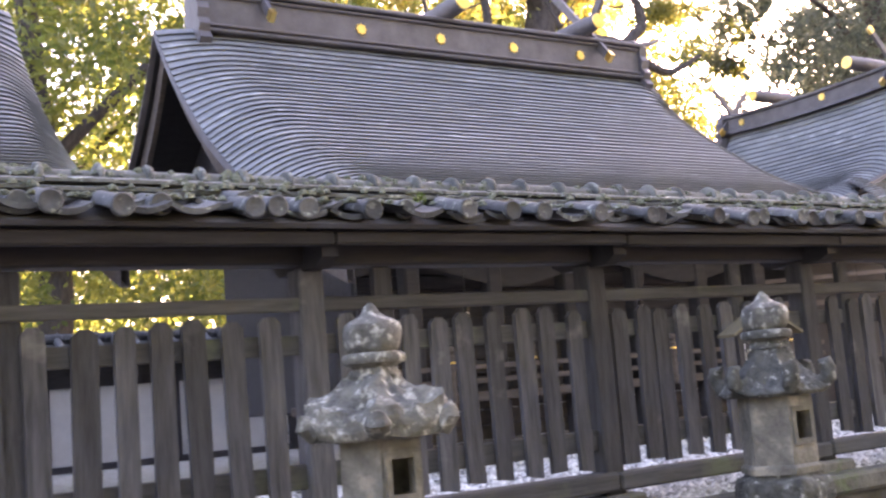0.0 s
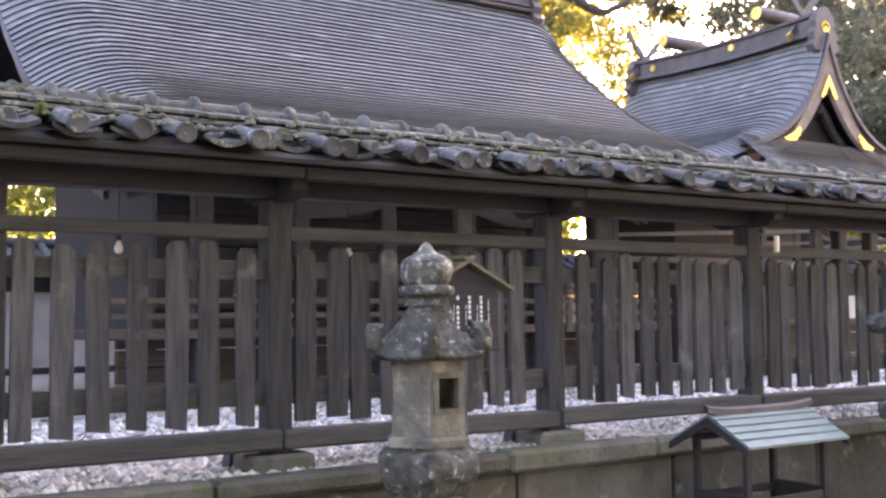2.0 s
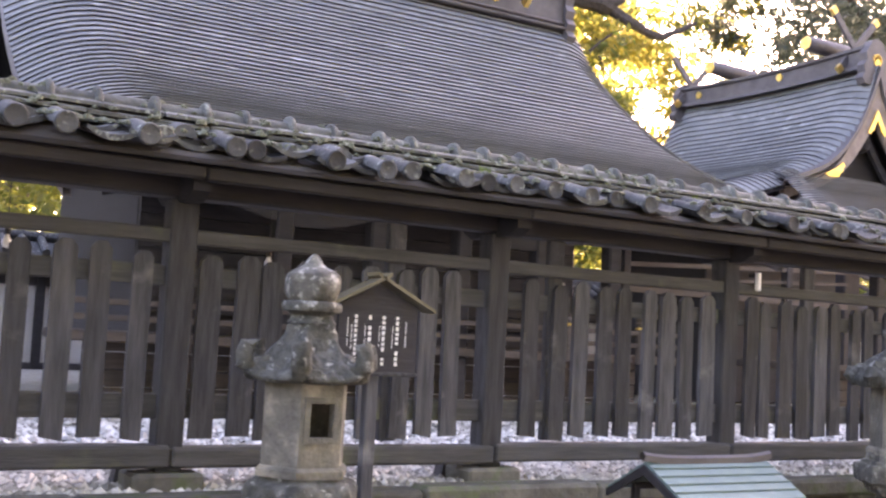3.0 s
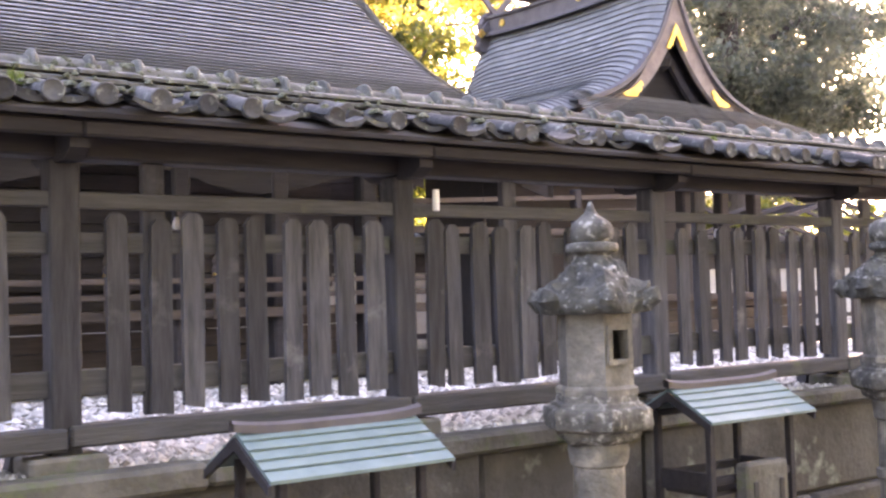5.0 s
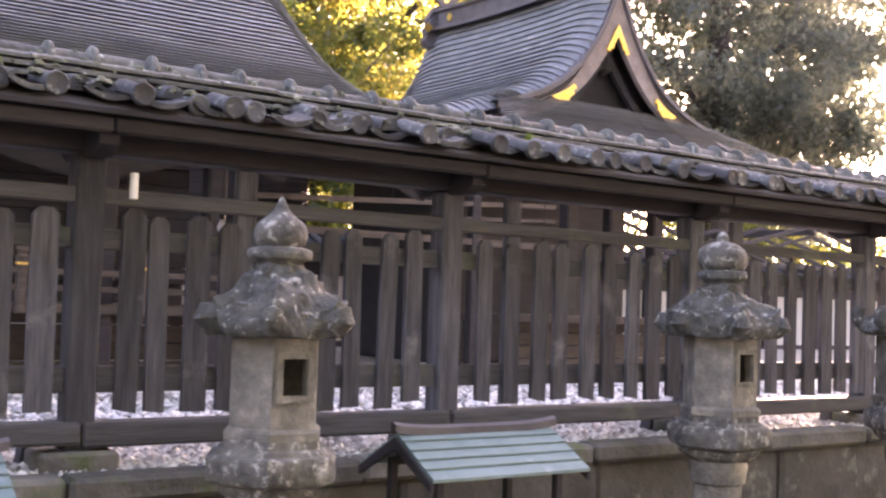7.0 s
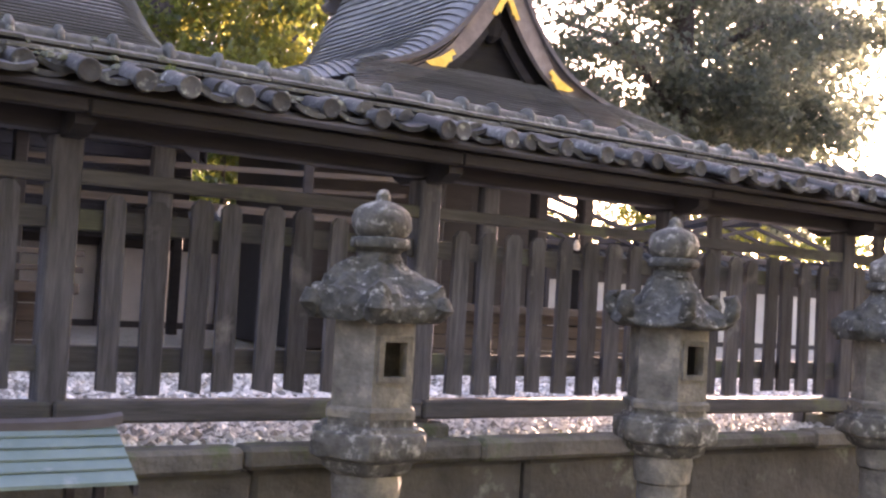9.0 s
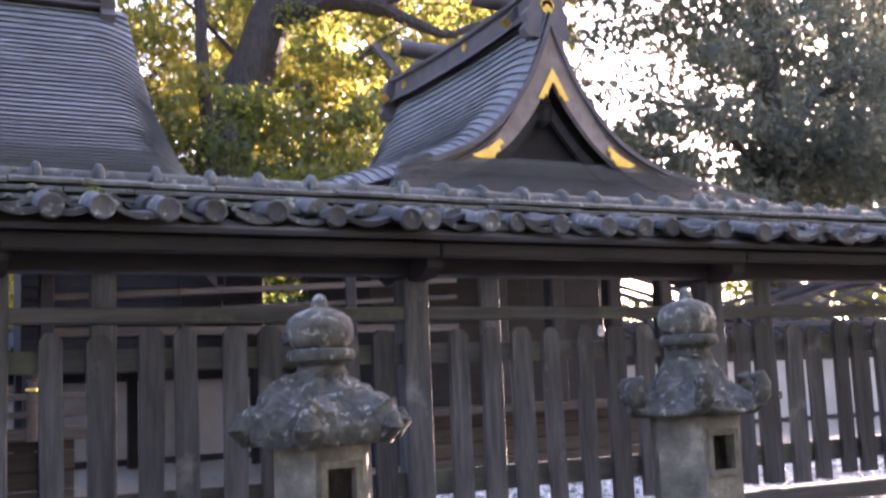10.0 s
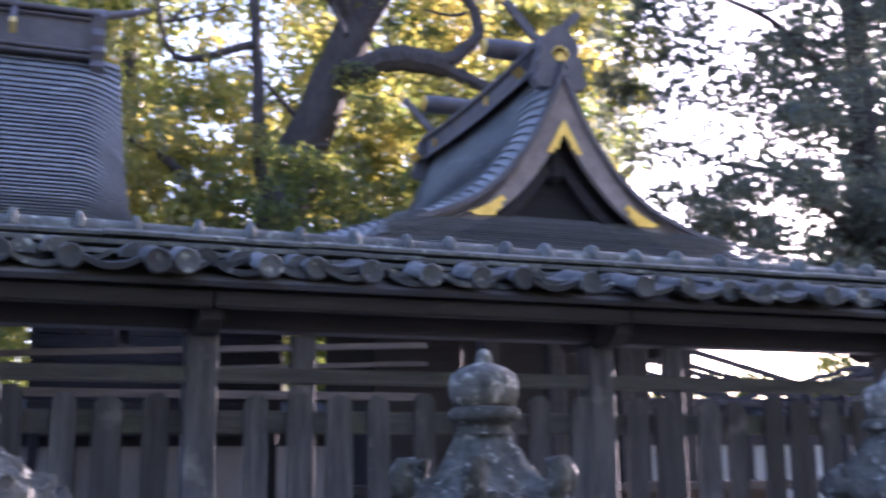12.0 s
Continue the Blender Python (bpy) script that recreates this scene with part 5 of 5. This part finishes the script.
# ---------------------------------------------------------------- open pavilion behind, between the halls
W = thing("pavilion", "dark open-sided timber pavilion on posts behind the halls", "pavilion", (12.1, 9.8, 0))
b = Build()
b.box(-1.45, 1.45, -0.5, 0.5, 2.16, 3.9, 0.02)
part("upper_wall", b, WOOD_DARK, W)
for px in (-1.38, 0.0, 1.38):
    for py in (-0.44, 0.44):
        b = Build()
        b.box(px - 0.06, px + 0.06, py - 0.06, py + 0.06, GZ - 0.02, 2.18, 0.01)
        part("post", b, WOOD_DARK, W)
for k in range(8, 19):
    b = Build()
    b.box(-1.48, 1.48, -0.53, -0.505, GZ + 0.05 + k * 0.155, GZ + 0.2 + k * 0.155, 0.006)
    part("wall_board", b, WOOD_DARK, W)
for sy in (-1, 1):
    b = Build()
    b.prism([(0, 4.27), (sy * 0.85, 3.85), (sy * 0.85, 3.91), (0, 4.35)], -1.65, 1.65)
    part("roof_slope", b, WOOD_DARK, W)

# ---------------------------------------------------------------- rear boundary wall
RY = 11.0
rear = thing("rear_wall", "white plastered boundary wall with dark posts and a tiled roof", "boundary wall", kind="structure")
b = Build()
b.box(-14, 38, RY, RY + 0.12, 0.9, 2.4, 0.01)
part("plaster", b, PLASTER, rear)
b = Build()
b.box(-14, 38, RY - 0.03, RY + 0.15, GZ - 0.02, 1.02, 0.01)
part("sill", b, WOOD_DARK, rear)
b = Build()
b.box(-14, 38, RY - 0.04, RY + 0.16, 2.06, 2.42, 0.01)
part("head_beam", b, WOOD_DARK, rear)
for k in range(29):
    b = Build()
    b.box(-14 + k * 1.8 - 0.06, -14 + k * 1.8 + 0.06, RY - 0.05, RY + 0.02, GZ, 2.4, 0.01)
    part("post", b, WOOD_DARK, rear)
b = Build()
b.prism([(RY - 0.4, 2.46), (RY + 0.06, 2.68), (RY + 0.5, 2.46), (RY + 0.06, 2.58)], -14, 38)
rroof = part("wall_roof", b, TILE, rear)
b = Build()
for k in range(200):
    px = -14 + k * 0.26
    b.tube([(px, RY - 0.42, 2.5), (px, RY + 0.02, 2.71)], [0.055, 0.055], 8)
tagged(part("roof_tiles", b, TILE, rear), kind="stuff")
b = Build()
b.tube([(-14, RY + 0.06, 2.74), (38, RY + 0.06, 2.74)], [0.07, 0.07], 10)
for k in range(200):
    px = -14 + k * 0.26
    b.tube([(px, RY + 0.06, 2.74), (px + 0.03, RY + 0.06, 2.74)], [0.085, 0.085], 10)
tagged(part("ridge_tiles", b, TILE, rear), kind="stuff")


# ---------------------------------------------------------------- trees
def leaves(rs, centres, radii, per, size, flat=0.7):
    """Small pointed leaves scattered in clumps."""
    c = np.repeat(np.asarray(centres, float), per, 0)
    rad = np.repeat(np.asarray(radii, float), per)
    n = len(c)
    d = rs.normal(size=(n, 3))
    d /= np.linalg.norm(d, axis=1)[:, None]
    p = c + d * (rad * rs.uniform(0.25, 1.0, n) ** 0.6)[:, None] * np.array([1, 1, flat])
    a = rs.normal(size=(n, 3))
    a /= np.linalg.norm(a, axis=1)[:, None]
    b2 = np.cross(a, rs.normal(size=(n, 3)))
    b2 /= np.linalg.norm(b2, axis=1)[:, None] + 1e-9
    s = (size * rs.uniform(0.6, 1.3, n))[:, None]
    q = np.stack([p - a * s, p + b2 * s * 0.45, p + a * s, p - b2 * s * 0.45], 1)
    f = np.arange(n * 4).reshape(n, 4)
    return q.reshape(-1, 3).tolist(), f.tolist()


def tree(name, label, base, limbs, clumps, leaf, per, size, seed, flat=0.7, bark=BARK):
    """A trunk with tapering limbs, and a crown of leaf clumps."""
    T = thing(name, label, "tree", base)
    rs = np.random.RandomState(seed)
    b = Build()
    for pts, r0, r1 in limbs[:1]:
        cv = curve(pts, 5)
        b.tube([tuple(Vector(p) + Vector(rs.normal(size=3) * r0 * 0.06)) for p in cv], [r0 + (r1 - r0) * i / (len(cv) - 1) for i in range(len(cv))], 12)
    part("trunk", b, bark, T, smooth=True)
    for pts, r0, r1 in limbs[1:]:
        b = Build()
        cv = curve(pts, 5)
        b.tube([tuple(Vector(p) + Vector(rs.normal(size=3) * r0 * 0.12)) for p in cv], [r0 + (r1 - r0) * i / (len(cv) - 1) for i in range(len(cv))], 9)
        part("limb", b, bark, T, smooth=True)
    v, f = leaves(rs, [c[:3] for c in clumps], [c[3] for c in clumps], per, size, flat)
    part("crown", raw_mesh("crown", v, f, leaf), None, T)
    return T


def blob(rs, lo, hi, n, r0, r1):
    return [(*(rs.uniform(lo[i], hi[i]) for i in range(3)), rs.uniform(r0, r1)) for _ in range(n)]


rs = np.random.RandomState(11)
TWIGS = []
for _ in range(34):
    p = Vector((rs.uniform(-3, 4), rs.uniform(-1.6, 0.5), rs.uniform(4.5, 12)))
    d = Vector((rs.uniform(-1, 1), rs.uniform(-0.3, 0.3), rs.uniform(-0.4, 0.8)))
    e = Vector((rs.uniform(-0.5, 0.5), 0, rs.uniform(-0.3, 0.6)))
    TWIGS.append(([tuple(p), tuple(p + d * 0.7 + e * 0.3), tuple(p + d * 1.4 + e)], rs.uniform(0.03, 0.06), 0.012))
# the great camphor between the two halls
tree("camphor_tree", "great old broadleaf tree with dark forked limbs and sunlit yellow leaves", (14.2, 14.5, GZ),
     [([(0, 0, -0.2), (0.1, 0, 3.6), (0.7, 0, 6.0), (1.4, -0.2, 8.0), (2.0, -0.4, 9.8)], 0.55, 0.32),
      ([(1.7, -0.3, 8.8), (1.15, -0.5, 9.6), (0.5, -0.6, 10.1), (-0.6, -0.7, 10.9), (-1.6, -0.7, 11.4)], 0.3, 0.12),
      ([(2.0, -0.4, 9.6), (2.3, -0.5, 11.5), (2.2, -0.6, 14.0)], 0.3, 0.15),
      ([(1.5, -0.2, 8.2), (2.4, -0.8, 9.8), (3.6, -1.0, 11.6)], 0.22, 0.08),
      ([(1.3, -0.1, 7.7), (2.1, -1.0, 7.95), (3.1, -1.2, 7.9)], 0.26, 0.22),
      ([(3.0, -1.2, 7.9), (3.7, -1.3, 8.5), (3.4, -1.3, 9.3), (2.5, -1.2, 9.2)], 0.16, 0.05),
      ([(3.0, -1.2, 7.9), (4.2, -1.4, 7.4), (5.4, -1.4, 7.9)], 0.14, 0.04),
      ([(0.2, 0, 4.5), (-0.1, -0.6, 6.5), (-0.3, -0.8, 9.0), (-0.9, -0.9, 12.0)], 0.13, 0.08),
      ([(0.1, 0, 4.0), (-1.2, -0.4, 5.6), (-2.2, -0.5, 6.2)], 0.14, 0.05),
      ([(-0.3, -0.8, 8.0), (-1.6, -0.9, 7.6), (-2.0, -1.0, 9.0)], 0.08, 0.03)] + TWIGS,
     [c for c in blob(rs, (-3.6, -1.5, 2.6), (4.2, 2.0, 8.0), 135, 0.35, 0.8) + blob(rs, (0.2, -1.4, 3.6), (3.6, 0.6, 7.2), 70, 0.3, 0.65) + blob(rs, (-3.4, -1.4, 2.4), (-0.2, 0.6, 6.5), 60, 0.3, 0.65) + blob(rs, (-5.5, -1.0, 8.0), (6.5, 3.0, 15.0), 170, 0.45, 1.0) + blob(rs, (4.2, -1.0, 5.6), (8.0, 1.2, 9.5), 42, 0.35, 0.75)
      if not (c[1] < 0.4 and c[2] < 7.5 and -0.75 < c[0] - 0.12 * c[2] < 0.75)], LEAF_GOLD, 150, 0.085, 21)
tree("evergreen_shrub", "dense dark green evergreen shrub between the halls", (15.2, 12.2, GZ),
     [([(0, 0, -0.1), (0.1, 0, 1.5), (0, 0, 3.0)], 0.1, 0.04), ([(0.05, 0, 1.2), (0.7, 0, 2.2)], 0.05, 0.02)],
     blob(rs, (-1.5, -0.5, 1.0), (1.4, 0.6, 5.6), 95, 0.28, 0.6), LEAF_GREEN, 150, 0.075, 27)
# darker evergreens behind and beside it
tree("evergreen_tree", "dense dark green evergreen behind the halls", (12.5, 23, GZ),
     [([(0, 0, -0.2), (0.2, 0, 5), (0, 0, 12)], 0.45, 0.15), ([(0.1, 0, 5), (2, -0.5, 8), (3.5, -0.6, 10)], 0.16, 0.05), ([(0.1, 0, 6), (-2, -0.5, 9)], 0.14, 0.05)],
     blob(rs, (-6, -2, 2), (6.5, 2.5, 21), 420, 0.6, 1.3), LEAF_GREEN, 90, 0.13, 22)
tree("evergreen_tree", "tall dark evergreen with fine leaves against the sun", (26.2, 13.0, GZ),
     [([(0, 0, -0.2), (0.1, 0, 6), (0, 0, 14)], 0.4, 0.15), ([(0.1, 0, 4.6), (-2, -0.6, 6), (-4, -0.8, 6.2)], 0.11, 0.04), ([(0, 0, 6), (2.2, -0.6, 7.4), (4, -0.8, 7.6)], 0.11, 0.04),
      ([(0, 0, 8), (-2, 0, 9.6), (-4, 0, 10)], 0.1, 0.03), ([(0, 0, 3.4), (-1.8, -0.6, 4.3), (-3.2, -0.6, 4.4)], 0.09, 0.03)],
     blob(rs, (-4.4, -2.2, 3.6), (4.6, 2.2, 6.0), 110, 0.35, 0.8) + blob(rs, (-5.4, -2.5, 5.0), (5.5, 2.5, 15), 400, 0.4, 0.9), LEAF_DARK, 110, 0.1, 23)
for tx, ty, hh, sd in ((35.0, 19, 17, 32), (38, 20, 18, 33), (44, 13, 11, 34)):
    tree("evergreen_tree", "tall dark evergreen among the woods", (tx, ty, GZ),
         [([(0, 0, -0.2), (0.1, 0, hh * 0.45), (0, 0, hh * 0.95)], 0.42, 0.15), ([(0.1, 0, 5), (-2, -0.6, 7), (-4, -0.8, 7.4)], 0.12, 0.04), ([(0, 0, 7), (2.2, -0.6, 9), (4, -0.8, 9.6)], 0.12, 0.04)],
         blob(rs, (-4.6, -2.2, 2.5), (4.6, 2.2, hh), 260, 0.6, 1.2), LEAF_DARK, 60, 0.15, sd)
tree("broadleaf_tree", "broad leafy dark green tree beyond the side hall", (5.5, 17, GZ),
     [([(0, 0, -0.2), (0.2, 0, 4), (-0.2, 0, 9)], 0.4, 0.18), ([(0.1, 0, 5), (-2, -0.5, 6.5), (-4, -0.6, 6.2)], 0.16, 0.05), ([(0.1, 0, 5.5), (2.5, -0.5, 8), (4, -0.6, 8.4)], 0.15, 0.05)],
     blob(rs, (-6, -2, 2.5), (6.5, 2.5, 14), 380, 0.5, 1.1), LEAF_GREEN, 85, 0.11, 24)
tree("broadleaf_tree", "leafy tree with yellow-green leaves behind the ridge", (7.5, 25, GZ),
     [([(0, 0, -0.2), (0.2, 0, 5), (-0.2, 0, 11)], 0.4, 0.18), ([(0.1, 0, 6), (-2, -0.5, 8.5), (-4, -0.6, 9.2)], 0.16, 0.05), ([(0.1, 0, 6.5), (2.5, -0.5, 9), (4, -0.6, 10)], 0.15, 0.05)],
     blob(rs, (-6, -2, 2.5), (6.5, 2.5, 16), 250, 0.6, 1.2), LEAF_GREEN, 70, 0.14, 25)
tree("evergreen_tree", "tall evergreen filling the sky behind the gabled hall", (22, 24, GZ),
     [([(0, 0, -0.2), (0.2, 0, 6), (0, 0, 15)], 0.45, 0.15), ([(0.1, 0, 6), (2, -0.5, 9), (3.5, -0.6, 11)], 0.16, 0.05), ([(0.1, 0, 8), (-2, -0.5, 11)], 0.14, 0.05)],
     blob(rs, (-5, -2, 3), (5.0, 2.5, 20), 380, 0.6, 1.3), LEAF_GREEN, 150, 0.13, 41)
tree("hedge", "clipped green hedge behind the white boundary wall", (18, 13.2, GZ),
     [([(0, 0, -0.1), (0.05, 0, 1.0), (0, 0, 2.0)], 0.07, 0.03)],
     blob(rs, (-2.2, -0.5, 0.4), (6, 0.6, 2.3), 80, 0.3, 0.6) + blob(rs, (6, -0.5, 0.4), (19, 0.6, 2.8), 135, 0.25, 0.55), LEAF_GREEN, 120, 0.075, 42)
# far woods on the skyline behind the yard, and unseen ones added behind the path
v, f = [], []
# the tall y -22 to -13 belt is out of view, added to block skylight
for (lo, hi, n) in (((-25, 30, 1), (19, 36, 9), 280), ((19, 34, 1), (46, 40, 3.5), 110), ((-30, -22, 1), (50, -13, 21), 1050), ((-30, -16, 1), (-24, 30, 9), 200)):
    cs = blob(rs, lo, hi, n, 0.9, 2.0)
    vv, ff = leaves(rs, [c[:3] for c in cs], [c[3] for c in cs], 60, 0.3, 0.8)
    k = len(v)
    v += vv
    f += [tuple(i + k for i in q) for q in ff]
tagged(new("woods", raw_mesh("woods", v, f, LEAF_GREEN)), "dense green woods around the shrine precinct, with unseen trees added behind the path to cut skylight", "woods", kind="stuff")
